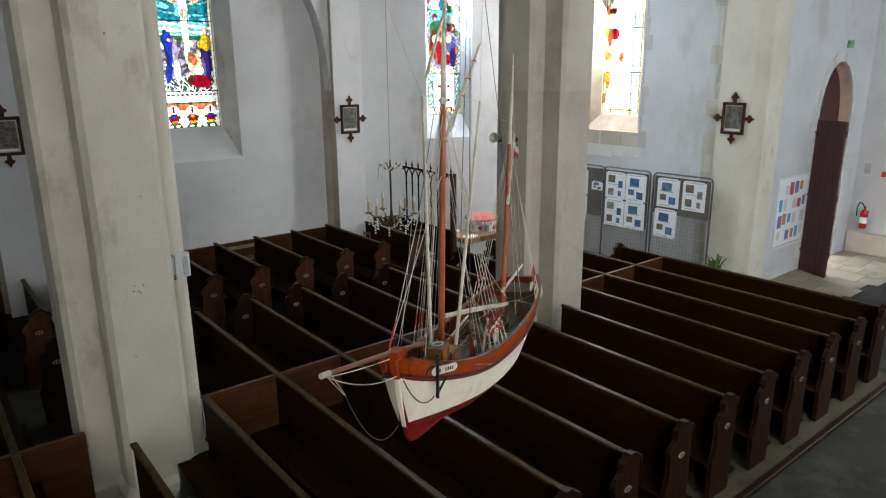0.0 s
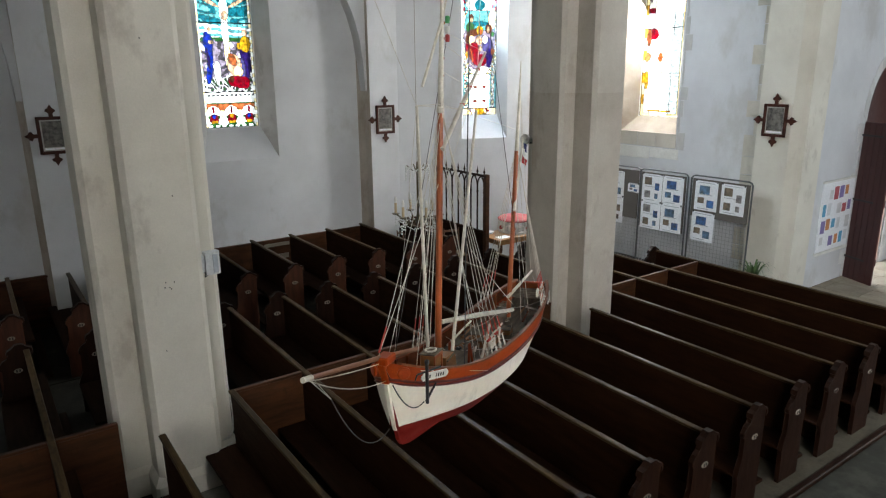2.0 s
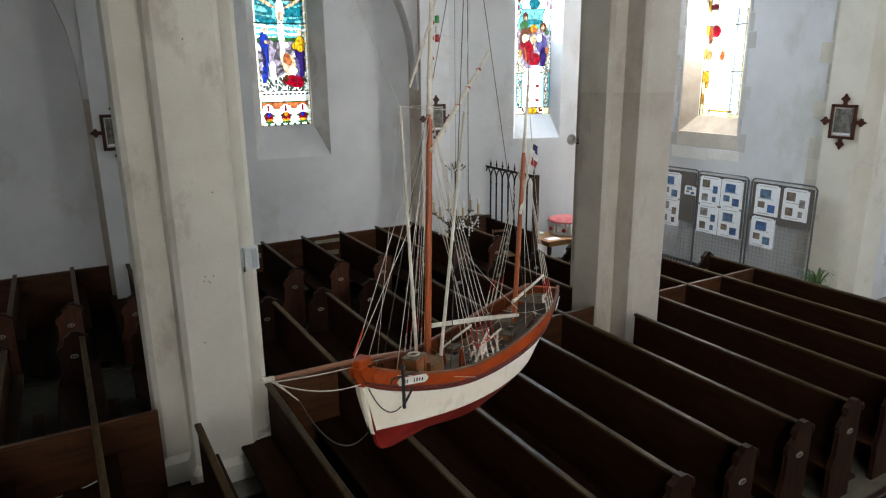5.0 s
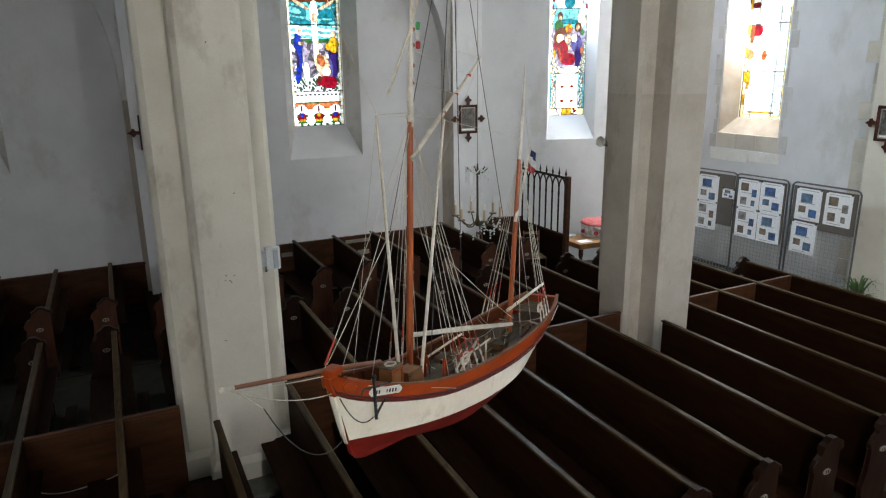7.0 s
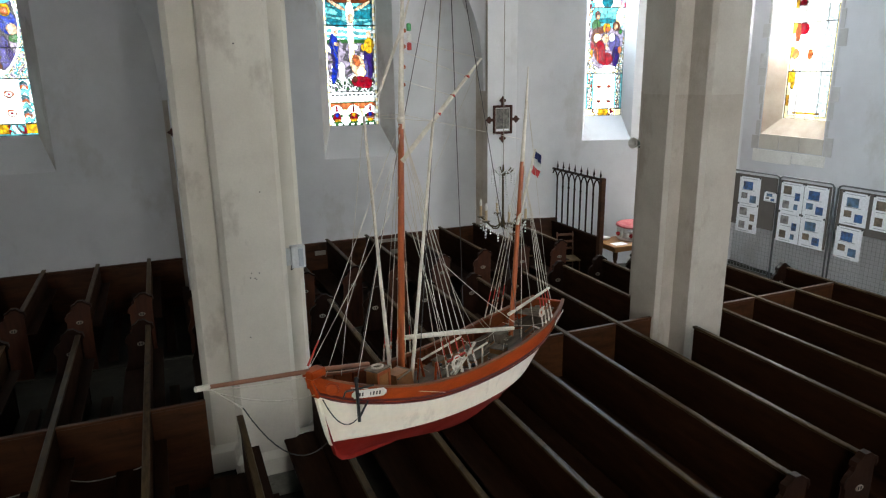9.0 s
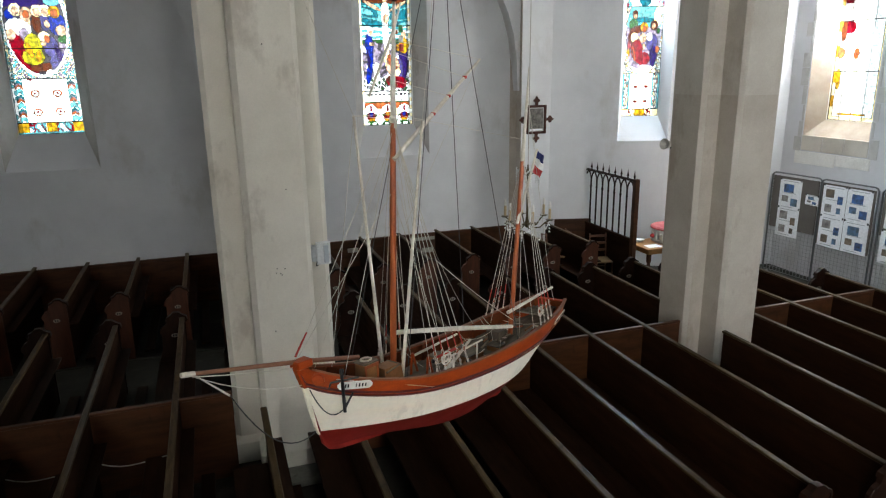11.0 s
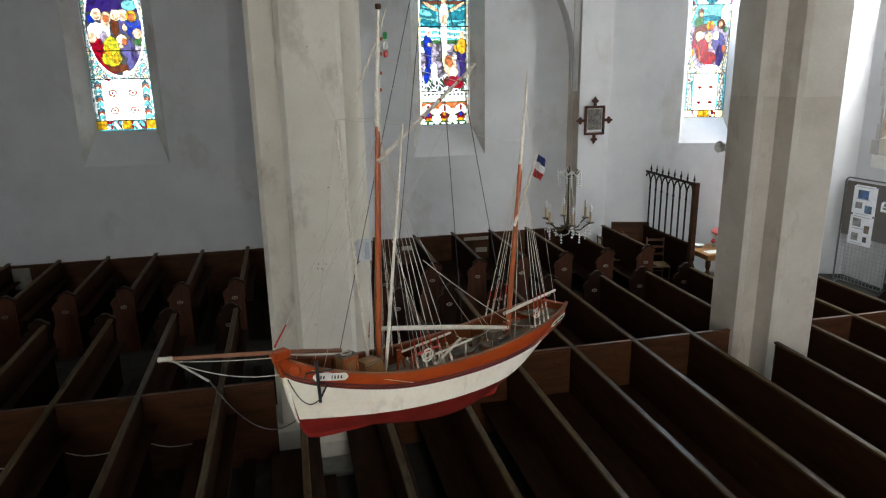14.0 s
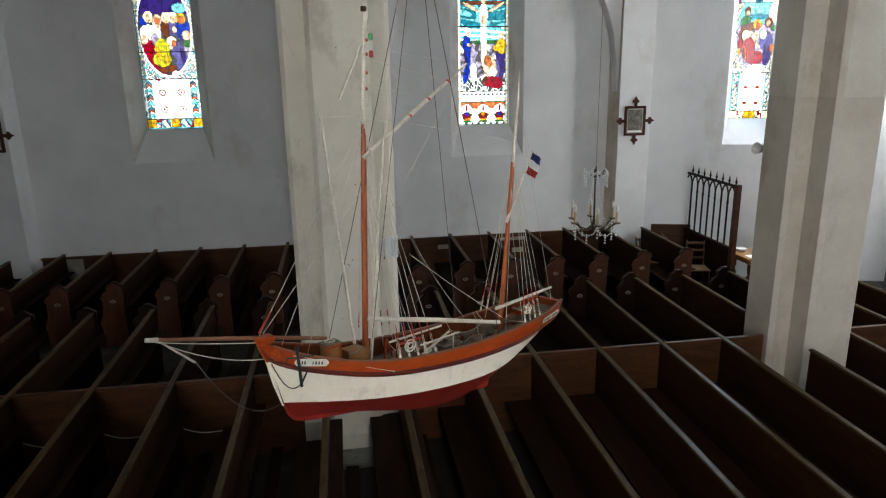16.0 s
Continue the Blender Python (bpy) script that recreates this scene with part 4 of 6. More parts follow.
# anchor at the bow
m = hull_frame(-0.405, zs(-0.405) - 0.038, 0.016) @ Matrix.Scale(1.1, 4)
bm = bmesh.new()
tube(bm, (0, 0.004, -0.055), (0.006, 0.010, 0.085), 0.0055, 0.0055, 8)
tube(bm, (0.004, 0.006, 0.08), (0.032, 0.016, 0.015), 0.0045, 0.003, 6)
tube(bm, (-0.035, 0.004, -0.026), (0.055, 0.006, -0.030), 0.003, 0.003, 6)
tube(bm, (-0.035, 0.004, -0.026), (-0.042, 0.004, -0.006), 0.003, 0.002, 6)
lathe(bm, [(0, -0.07), (0.007, -0.066), (0.008, -0.058), (0.005, -0.05)], (0, 0.004, 0), 8)
ob = part("anchor", bm, IRON, ship, "small black iron anchor")
ob.matrix_local = m
line("anchor_chain", (-0.475, -0.045, 3.30), (-0.40, -0.125, 3.22), 0.0022, IRON, 0.05, 10)
# flag at the mizzen gaff
bm = bmesh.new()
FLAG = [material("flag_blue", (0.015, 0.025, 0.14), 0.8), material("flag_white", (0.75, 0.75, 0.73), 0.8), material("flag_red", (0.5, 0.03, 0.03), 0.8)]
g0, g1 = Vector((0.965, 0.0, 3.985)), Vector((0.908, -0.012, 3.89))
fly = Vector((0.062, -0.004, -0.028))
cols = []
for i in range(7):
    a = g0.lerp(g1, i / 6)
    cols.append([bm.verts.new(a + fly * (k / 3) + Vector((0, 0.006 * math.sin(2.5 * k + i), -0.004 * k))) for k in range(4)])
for i, (a, b) in enumerate(zip(cols, cols[1:])):
    for k in range(3):
        f = bm.faces.new((a[k], a[k + 1], b[k + 1], b[k]))
        f.material_index = i // 2
bmesh.ops.solidify(bm, geom=bm.faces[:], thickness=0.001)
part("flag", bm, FLAG, ship, "small blue, white and red cloth flag")
for dz, col in ((-0.09, (0.02, 0.25, 0.06)), (-0.125, (0.7, 0.7, 0.66)), (-0.155, (0.4, 0.02, 0.02))):
    bm = bmesh.new()
    lathe(bm, [(0.004, -0.014), (0.0085, -0.012), (0.0085, 0.01), (0.004, 0.013)], M2 + Vector((0.02, -0.01, dz)), 10)
    part("signal_lantern", bm, material("lantern", col, 0.4), ship)
for f in (0.3, 0.45, 0.62, 0.75):
    bm = bmesh.new()
    lathe(bm, [(0, -0.008), (0.006, -0.004), (0.006, 0.004), (0, 0.008)], M1.lerp(M2, f) + Vector((0.014, 0, 0)), 8)
    part("mast_block", bm, MAST_WOOD, ship)

# the hull hangs a little heeled, nave side up
for ob in ship.children:
    base = ob.name.split(".")[0]
    if base in ("bottom", "topside", "bulwark", "lower_strake", "upper_strake", "deck", "rail_cap", "stanchion", "transom", "stem_post", "stem_foot", "stem_head", "keel", "rope_coil", "deck_box", "deck_hatch", "companion_hatch", "bench_slat", "trestle", "wheel_box", "hatch_lid", "fish_crate"):
        for o in (ob, *ob.children):
            for v in o.data.vertices:
                v.co.z += HEEL * v.co.y
                v.co.y += OFF
    elif base in ("registration_board", "stern_name_board", "anchor", "bow_cheek"):
        ob.location.z += HEEL * ob.location.y
        ob.location.y += OFF

# ---------- stained glass ----------
PALETTE = {
    "white": (0.86, 0.90, 0.86), "cream": (0.88, 0.76, 0.42), "teal": (0.006, 0.13, 0.17), "pale_teal": (0.13, 0.44, 0.46), "blue": (0.004, 0.02, 0.24),
    "red": (0.20, 0.0, 0.008), "yellow": (0.50, 0.27, 0.01), "purple": (0.018, 0.008, 0.085), "lavender": (0.072, 0.065, 0.19), "brown": (0.095, 0.022, 0.006),
    "green": (0.022, 0.10, 0.022), "flesh": (0.62, 0.40, 0.25), "grey": (0.055, 0.05, 0.06), "lilac": (0.26, 0.22, 0.28), "orange": (0.38, 0.10, 0.03), "lime": (0.40, 0.37, 0.015),
}
GLASS = {k: glass(k + "_glass", v, 0.75 if k in ("white", "cream") else 0.3) for k, v in PALETTE.items()}


def inside(shape, u, v, w):
    """Whether a point lies in a shape: e or b, centre u, v, half-sizes, colour and, if turned, degrees."""
    kind, a, b, c, d = shape[:5]
    x, z = (u - a) * w, v - b
    if len(shape) > 6:
        t = radians(shape[6])
        x, z = x * math.cos(t) + z * math.sin(t), z * math.cos(t) - x * math.sin(t)
    if kind == "e":
        return (x / (c * w)) ** 2 + (z / d) ** 2 < 1
    return abs(x) < c * w and abs(z) < d


def stained_window(name, m, w, h, ground, shapes, bars, label, bright=1.0):
    """A leaded window: cells of glass coloured by simple overlapping shapes, merged to panes of one colour, with cames between them and iron bars.
    Shapes are (e or b, centre u, centre v, half-width, half-height, colour), u across from 0 to 1, v in metres above the sill."""
    th = group_thing(name, m, label, "window", kind="structure")
    nx, nz = 60, int(h / 0.0175)
    cw, ch = w / nx, h / nz
    jit = random.Random(len(shapes) * 7 + int(w * 100))
    P = [[(i * cw + (jit.uniform(-0.3, 0.3) * cw if 0 < i < nx else 0), k * ch + (jit.uniform(-0.3, 0.3) * ch if 0 < k < nz else 0)) for k in range(nz + 1)] for i in range(nx + 1)]

    def colour(i, k):
        if not (0 <= i < nx and 0 <= k < nz):
            return None
        u, v = (i + 0.5) / nx, (k + 0.5) * ch
        out = ground(u, v)
        if out[-1] == "!":
            return out[:-1]
        for s in shapes:
            if inside(s, u, v, w):
                out = s[5]
        return out
    grid = [[colour(i, k) for k in range(nz)] for i in range(nx)]
    done = set()
    panes = []
    limits = [0] + [int(b / ch) for b in bars] + [nz]

    def band(k):
        return sum(1 for b in limits[1:-1] if k >= b)
    for i in range(nx):
        for k in range(nz):
            if (i, k) in done:
                continue
            stack, cells = [(i, k)], []
            done.add((i, k))
            while stack:
                a, b = stack.pop()
                cells.append((a, b))
                for p, q in ((a + 1, b), (a - 1, b), (a, b + 1), (a, b - 1)):
                    if 0 <= p < nx and 0 <= q < nz and (p, q) not in done and grid[p][q] == grid[i][k] and band(q) == band(k) and p // 15 == i // 15:
                        done.add((p, q))
                        stack.append((p, q))
            panes.append((grid[i][k], cells))
    small = {}
    for col, cells in panes:
        if len(cells) < 20:
            small.setdefault(col, []).extend(cells)
    big = [(col, cells, "pane") for col, cells in panes if len(cells) >= 20] + [(col, cells, "small_glass") for col, cells in small.items()]
    for col, cells, nm in big:
        bm = bmesh.new()
        vs = {}
        for a, b in cells:
            q = []
            for p in ((a, b), (a + 1, b), (a + 1, b + 1), (a, b + 1)):
                if p not in vs:
                    x, z = P[p[0]][p[1]]
                    vs[p] = bm.verts.new((x, 0, z))
                q.append(vs[p])
            bm.faces.new(q)
        ob = part(nm, bm, GLASS[col], th)
        if nm == "small_glass":
            ob["kind"] = "stuff"
    # cames between colours
    verts, faces = [], []

    def came(p, q, r=0.0026):
        d = Vector((q[0] - p[0], 0, q[1] - p[1]))
        if d.length < 1e-6:
            return
        s = Vector((d.z, 0, -d.x)).normalized() * r
        n0 = len(verts)
        for e in (p, q):
            c = Vector((e[0], 0, e[1]))
            verts.extend([tuple(c + s + Vector((0, -0.006, 0))), tuple(c - s + Vector((0, -0.006, 0))), tuple(c - s + Vector((0, 0.006, 0))), tuple(c + s + Vector((0, 0.006, 0)))])
        for j in range(4):
            faces.append((n0 + j, n0 + (j + 1) % 4, n0 + 4 + (j + 1) % 4, n0 + 4 + j))
    for i in range(nx):
        for k in range(nz):
            if i + 1 < nx and (grid[i][k] != grid[i + 1][k] or (i + 1) % 15 == 0):
                came(P[i + 1][k], P[i + 1][k + 1], 0.0026 if grid[i][k] != grid[i + 1][k] else 0.002)
            if k + 1 < nz and grid[i][k] != grid[i][k + 1]:
                came(P[i][k + 1], P[i + 1][k + 1])
    me = bpy.data.meshes.new("lead_cames")
    me.from_pydata(verts, [], faces)
    me.materials.append(LEAD)
    ob = new("lead_came_net", me)
    ob.parent = th
    ob["kind"] = "stuff"
    for b in bars:
        bm = bmesh.new()
        box(bm, -0.02, w + 0.02, -0.02, 0.0, b - 0.009, b + 0.009, 0.003)
        part("saddle_bar", bm, LEAD, th)
    for x0, x1, z0, z1 in ((-0.02, 0.006, 0, h), (w - 0.006, w + 0.02, 0, h), (-0.02, w + 0.02, -0.02, 0.006), (-0.02, w + 0.02, h - 0.006, h + 0.02)):
        bm = bmesh.new()
        box(bm, x0, x1, -0.012, 0.012, z0, z1, 0.002)
        part("edge_frame", bm, LEAD, th)
    return th


def mottle(u, v, names, n=11.0):
    """Small scattered bits of several colours."""
    f = math.sin(u * n * 6.1 + 2.3 * math.sin(v * n * 1.7)) + math.sin(v * n * 4.3 + 1.9 * math.sin(u * n * 2.9))
    return names[min(len(names) - 1, int((f + 2) / 4 * len(names)))]


def ground_c(u, v):
    if u < 0.05 or u > 0.95:
        return "cream" if math.sin(v * 40) > 0 else "white"
    if v < 0.05:
        return "green" if math.sin(u * 50) > 0.6 else "white"
    if v < 0.46:
        # three round-headed arches
        k = (u * 3) % 1.0 - 0.5
        if v < 0.2 + 0.22 * math.sqrt(max(0.0, 1 - (k / 0.47) ** 2)):
            return "white"
        return "orange" if v > 0.33 else "cream"
    if v < 0.66:
        if 0.60 < v < 0.635:
            return "grey" if math.sin(u * 75) > 0 else "white"
        return "green" if v < 0.475 else "white"
    if v < 0.95:
        return mottle(u, v, ("grey", "white", "white", "lilac", "green"), 9)
    if v < 1.62:
        return mottle(u * 0.4, v, ("lilac", "grey", "lilac", "white"), 5)
    if v < 1.68:
        return "green"
    if v < 1.93:
        return "white" if math.sin(v * 60 + 5 * u) > 0.1 else "pale_teal"
    return mottle(u * 0.25, v + 0.25 * u, ("teal", "teal", "pale_teal", "teal", "pale_teal"), 4)


MARY = [("e", 0.20, 1.50, 0.09, 0.30, "blue", 8), ("e", 0.17, 1.08, 0.055, 0.26, "blue", -8), ("e", 0.30, 1.34, 0.05, 0.32, "lilac"), ("e", 0.31, 1.05, 0.06, 0.2, "white"), ("e", 0.215, 1.84, 0.06, 0.09, "white"),
        ("e", 0.22, 1.82, 0.03, 0.05, "flesh"), ("e", 0.23, 1.60, 0.05, 0.04, "flesh"), ("e", 0.16, 1.3, 0.02, 0.2, "purple", 6)]
CROSS = [("b", 0.51, 2.40, 0.42, 0.04, "brown"), ("b", 0.52, 2.8, 0.05, 0.4, "brown"), ("e", 0.52, 1.44, 0.055, 0.30, "cream"), ("e", 0.51, 1.82, 0.06, 0.32, "white"), ("e", 0.51, 2.18, 0.085, 0.22, "white"),
         ("e", 0.52, 2.08, 0.06, 0.09, "flesh"), ("e", 0.27, 2.32, 0.19, 0.035, "flesh", -28), ("e", 0.76, 2.32, 0.19, 0.035, "flesh", 28), ("e", 0.51, 2.45, 0.05, 0.07, "flesh"), ("b", 0.51, 2.56, 0.09, 0.045, "cream"),
         ("e", 0.30, 2.66, 0.09, 0.08, "white"), ("e", 0.73, 2.66, 0.09, 0.08, "white")]
MOURNERS = [("e", 0.84, 1.25, 0.10, 0.36, "purple"), ("e", 0.78, 1.1, 0.05, 0.2, "lavender"), ("e", 0.86, 1.57, 0.10, 0.15, "yellow"), ("e", 0.75, 1.53, 0.05, 0.07, "yellow", 30), ("e", 0.865, 1.78, 0.05, 0.065, "flesh"),
            ("e", 0.63, 1.18, 0.13, 0.20, "flesh"), ("e", 0.60, 1.28, 0.07, 0.12, "orange", 20), ("e", 0.69, 1.06, 0.09, 0.10, "cream"), ("e", 0.69, 0.87, 0.21, 0.105, "red"), ("e", 0.76, 0.80, 0.13, 0.07, "red"), ("e", 0.56, 0.92, 0.05, 0.06, "brown")]
ARCHES = []
for k in (0.17, 0.5, 0.83):
    ARCHES += [("e", k, 0.17, 0.085, 0.10, "red"), ("e", k, 0.22, 0.04, 0.045, "blue" if k != 0.5 else "yellow"), ("b", k, 0.11, 0.06, 0.025, "yellow"), ("b", k, 0.075, 0.09, 0.02, "green"), ("b", k, 0.34, 0.02, 0.06, "red"), ("e", k - 0.09, 0.20, 0.02, 0.03, "green"), ("e", k + 0.09, 0.20, 0.02, 0.03, "green")]
SHAPES_C = MARY + CROSS + MOURNERS + ARCHES


def medallion(u, v, cu, cv, ru, rv):
    return math.hypot((u - cu) / ru, (v - cv) / rv)


def ornament(v, n):
    """The repeating leaf border."""
    f = (v * n) % 1.0
    return "pale_teal" if f < 0.34 else "white" if f < 0.44 else "orange" if f < 0.62 else "lilac" if f < 0.72 else "teal" if f < 0.9 else "white"


def ground_d(u, v):
    e = min(u, 1 - u)
    if v < 0.95:
        if v < 0.04:
            return "pale_teal"
        if v < 0.2:
            return "yellow" if abs(u - 0.5) < 0.075 or e < 0.17 else "cream" if abs(u - 0.5) < 0.09 else mottle(u, v, ("pale_teal", "red", "pale_teal", "white"), 6)
        if e < 0.055:
            return mottle(u, v, ("pale_teal", "white", "white", "pale_teal"), 8)
        return ornament(v + 0.8 * abs(e - 0.11), 4.2) if e < 0.165 else "white"
    m = medallion(u, v, 0.5, 1.86, 0.475, 0.89)
    if m > 1.0:
        return mottle(u, v, ("pale_teal", "white", "pale_teal", "cream", "white", "lilac"), 8) + "!"
    if m > 0.94:
        return "white!"
    return "purple" if v > 2.13 else "grey"


DISCIPLES = [("e", 0.14, 2.0, 0.06, 0.09, "blue"), ("e", 0.37, 1.92, 0.07, 0.14, "flesh"), ("e", 0.52, 1.87, 0.065, 0.16, "brown"), ("e", 0.64, 1.9, 0.065, 0.16, "lavender"), ("e", 0.82, 1.85, 0.13, 0.19, "blue"), ("e", 0.79, 2.24, 0.13, 0.09, "pale_teal")]
for u, v, c in ((0.24, 2.08, "cream"), (0.39, 2.03, "flesh"), (0.55, 2.07, "cream"), (0.67, 2.07, "cream"), (0.80, 2.05, "yellow")):
    DISCIPLES += [("e", u, v, 0.085, 0.10, c), ("e", u, v - 0.02, 0.05, 0.065, "flesh" if c == "cream" else "orange")]
SUPPER = [("e", 0.25, 1.79, 0.19, 0.15, "white", -15), ("e", 0.32, 1.64, 0.08, 0.15, "lilac"), ("e", 0.67, 1.85, 0.045, 0.06, "flesh"), ("e", 0.17, 1.49, 0.14, 0.20, "red"), ("e", 0.25, 1.18, 0.10, 0.27, "red", 14), ("e", 0.33, 1.04, 0.12, 0.07, "red"), ("e", 0.13, 1.68, 0.07, 0.09, "flesh"),
          ("b", 0.5, 1.14, 0.17, 0.07, "brown"), ("e", 0.42, 1.49, 0.13, 0.21, "lime"), ("e", 0.40, 1.31, 0.17, 0.13, "lime"), ("e", 0.36, 1.42, 0.04, 0.13, "yellow", 15), ("e", 0.48, 1.32, 0.04, 0.1, "yellow", -10)]
KNEELERS = [("e", 0.86, 1.46, 0.06, 0.26, "lilac"), ("e", 0.88, 1.6, 0.08, 0.07, "green"), ("e", 0.865, 1.75, 0.075, 0.09, "flesh"), ("e", 0.68, 1.48, 0.11, 0.18, "lavender"), ("e", 0.75, 1.22, 0.11, 0.26, "lavender"), ("e", 0.78, 1.36, 0.04, 0.16, "purple", 10), ("e", 0.60, 1.65, 0.085, 0.085, "cream"),
            ("e", 0.64, 1.61, 0.05, 0.06, "orange"), ("e", 0.58, 1.53, 0.04, 0.04, "flesh"), ("e", 0.62, 1.05, 0.07, 0.05, "white")]
ROUNDELS = []
for u in (0.335, 0.665):
    for v in (0.70, 0.38):
        ROUNDELS += [("e", u, v, 0.07, 0.062, "orange"), ("e", u, v, 0.05, 0.044, "white"), ("e", u, v, 0.022, 0.02, "red")]
SHAPES_D = DISCIPLES + SUPPER + KNEELERS + ROUNDELS


def ground_b(u, v):
    e = min(u, 1 - u)
    if v < 0.9:
        if v < 0.15:
            return "yellow" if abs(u - 0.5) < 0.13 else mottle(u, v, ("cream", "red", "white"), 7) if e > 0.2 else "cream"
        if e < 0.045:
            return "pale_teal"
        return mottle(u, v, ("cream", "pale_teal", "white", "orange", "white"), 8) if e < 0.17 else "pale_teal" if e < 0.2 else "white"
    if v > 2.25:
        return "white" if e > 0.15 else mottle(u, v, ("cream", "pale_teal", "red"), 9)
    if medallion(u, v, 0.5, 1.7, 0.46, 0.86) > 1:
        return mottle(u, v, ("cream", "pale_teal", "white", "yellow", "white"), 9) + "!"
    return "white" if v < 1.06 else "pale_teal" if v > 1.85 else "lilac"


APOSTLES = [("e", 0.5, 2.36, 0.15, 0.12, "teal"), ("e", 0.5, 1.98, 0.26, 0.05, "teal"), ("e", 0.85, 2.05, 0.1, 0.2, "cream"), ("e", 0.22, 1.9, 0.12, 0.11, "green"), ("e", 0.25, 2.09, 0.075, 0.085, "brown"), ("e", 0.26, 2.06, 0.045, 0.055, "flesh"), ("e", 0.32, 1.79, 0.2, 0.075, "brown", 12), ("e", 0.18, 1.64, 0.09, 0.13, "brown"),
            ("e", 0.50, 1.84, 0.1, 0.1, "yellow"), ("e", 0.52, 1.80, 0.055, 0.065, "orange"), ("e", 0.76, 1.87, 0.1, 0.1, "brown"), ("e", 0.75, 1.86, 0.055, 0.065, "flesh"), ("e", 0.88, 1.76, 0.05, 0.06, "green"), ("e", 0.26, 1.63, 0.1, 0.1, "cream"), ("e", 0.48, 1.62, 0.09, 0.1, "flesh")]
ROBES = [("e", 0.73, 1.52, 0.15, 0.18, "lavender"), ("e", 0.66, 1.64, 0.08, 0.08, "white"), ("e", 0.78, 1.24, 0.1, 0.22, "purple"), ("e", 0.88, 1.38, 0.05, 0.08, "orange"), ("e", 0.33, 1.38, 0.15, 0.21, "red"), ("e", 0.50, 1.2, 0.2, 0.14, "red"), ("e", 0.13, 1.48, 0.05, 0.1, "red"), ("e", 0.12, 1.32, 0.04, 0.08, "yellow"),
         ("e", 0.52, 1.45, 0.04, 0.06, "flesh"), ("e", 0.27, 1.3, 0.03, 0.16, "orange", 10), ("e", 0.49, 1.0, 0.33, 0.075, "white"), ("e", 0.36, 1.05, 0.1, 0.05, "lilac")]
MARKS = []
for u in (0.36, 0.64):
    for v in (0.62, 0.31):
        MARKS += [("e", u, v, 0.055, 0.032, "orange"), ("e", u, v - 0.005, 0.03, 0.02, "red")]
SHAPES_B = APOSTLES + ROBES + MARKS


def ground_a(u, v):
    if u < 0.09:
        return "cream" if math.sin(v * 13) > -0.2 else "yellow"
    if u > 0.95 or v < 0.07:
        return "cream"
    return "white"


SHAPES_A = [("e", 0.24, 1.78, 0.13, 0.12, "red"), ("e", 0.13, 1.72, 0.06, 0.2, "brown"), ("e", 0.17, 2.28, 0.09, 0.06, "red"), ("e", 0.3, 2.72, 0.22, 0.05, "lilac"), ("e", 0.62, 2.7, 0.2, 0.04, "lilac"), ("e", 0.13, 2.7, 0.05, 0.25, "lilac"), ("e", 0.12, 1.3, 0.08, 0.1, "orange"), ("e", 0.45, 1.28, 0.06, 0.1, "orange"), ("e", 0.12, 0.8, 0.05, 0.2, "yellow"), ("b", 0.5, 0.12, 0.3, 0.02, "yellow")]

stained_window("window_1", pose(3.95, WY + 0.42, 3.26), 1.05, 4.0, ground_c, SHAPES_C, [0.68, 1.95, 2.5, 3.2], "leaded stained-glass window with a teal sky and coloured figures")
stained_window("window_2", pose(-2.19, WY + 0.42, 3.35), 1.04, 3.92, ground_d, SHAPES_D, [0.2, 0.95, 1.45, 2.5, 3.2], "leaded stained-glass window with red, yellow and lavender shapes")
MB = pose(A0.x, A0.y, 0, 0, 0, ang_b)
stained_window("window_3", MB @ pose(1.72, 0.34, 3.31), 0.80, 3.95, ground_b, SHAPES_B, [0.15, 0.9, 2.25, 3.0], "narrow leaded stained-glass window with red and blue shapes")
stained_window("window_4", pose(12.62 + 0.34, 10.11, 3.25, 0, 0, -90), 1.03, 4.0, ground_a, SHAPES_A, [0.95, 1.9, 2.6, 3.3], "sunlit pale stained-glass window with red and yellow pieces")

qrng = random.Random(21)
qs = group_thing("window_quoins", (0, 0, 0), "bare stone blocks round a window in grey plaster", "stonework", kind="structure")
for side, y0 in ((1, 10.38), (-1, 8.81)):
    z = 2.6
    while z < 7.2:
        hh = qrng.uniform(0.28, 0.38)
        ww = qrng.choice((0.05, 0.10, 0.18))
        bm = bmesh.new()
        ya, yb = sorted((y0, y0 + side * ww))
        box(bm, 12.612, 12.66, ya, yb, z, z + hh - 0.01, 0.004)
        part("stone_block", bm, JAMB, qs)
        z += hh
for y0, y1, z0, z1, mt in ((8.83, 9.35, 2.62, 2.93, STONE), (9.36, 9.85, 2.62, 2.93, STONE), (9.86, 10.36, 2.62, 2.93, STONE), (8.75, 9.5, 2.38, 2.6, WHITE), (9.51, 10.5, 2.34, 2.6, WHITE)):
    bm = bmesh.new()
    box(bm, 12.61, 12.66, y0, y1, z0, z1, 0.006)
    part("stone_block", bm, mt, qs)
pq = group_thing("pilaster_quoins", (0, 0, 0), "pale stone blocks up the edge of a pilaster", "stonework", kind="structure")
z = 0.1
while z < 7.5:
    hh = qrng.uniform(0.3, 0.42)
    ww = qrng.choice((0.12, 0.3))
    bm = bmesh.new()
    box(bm, 12.608, 12.66, 6.94, 6.98 + ww, z, z + hh - 0.012, 0.005)
    part("stone_block", bm, STONE, pq)
    z += hh

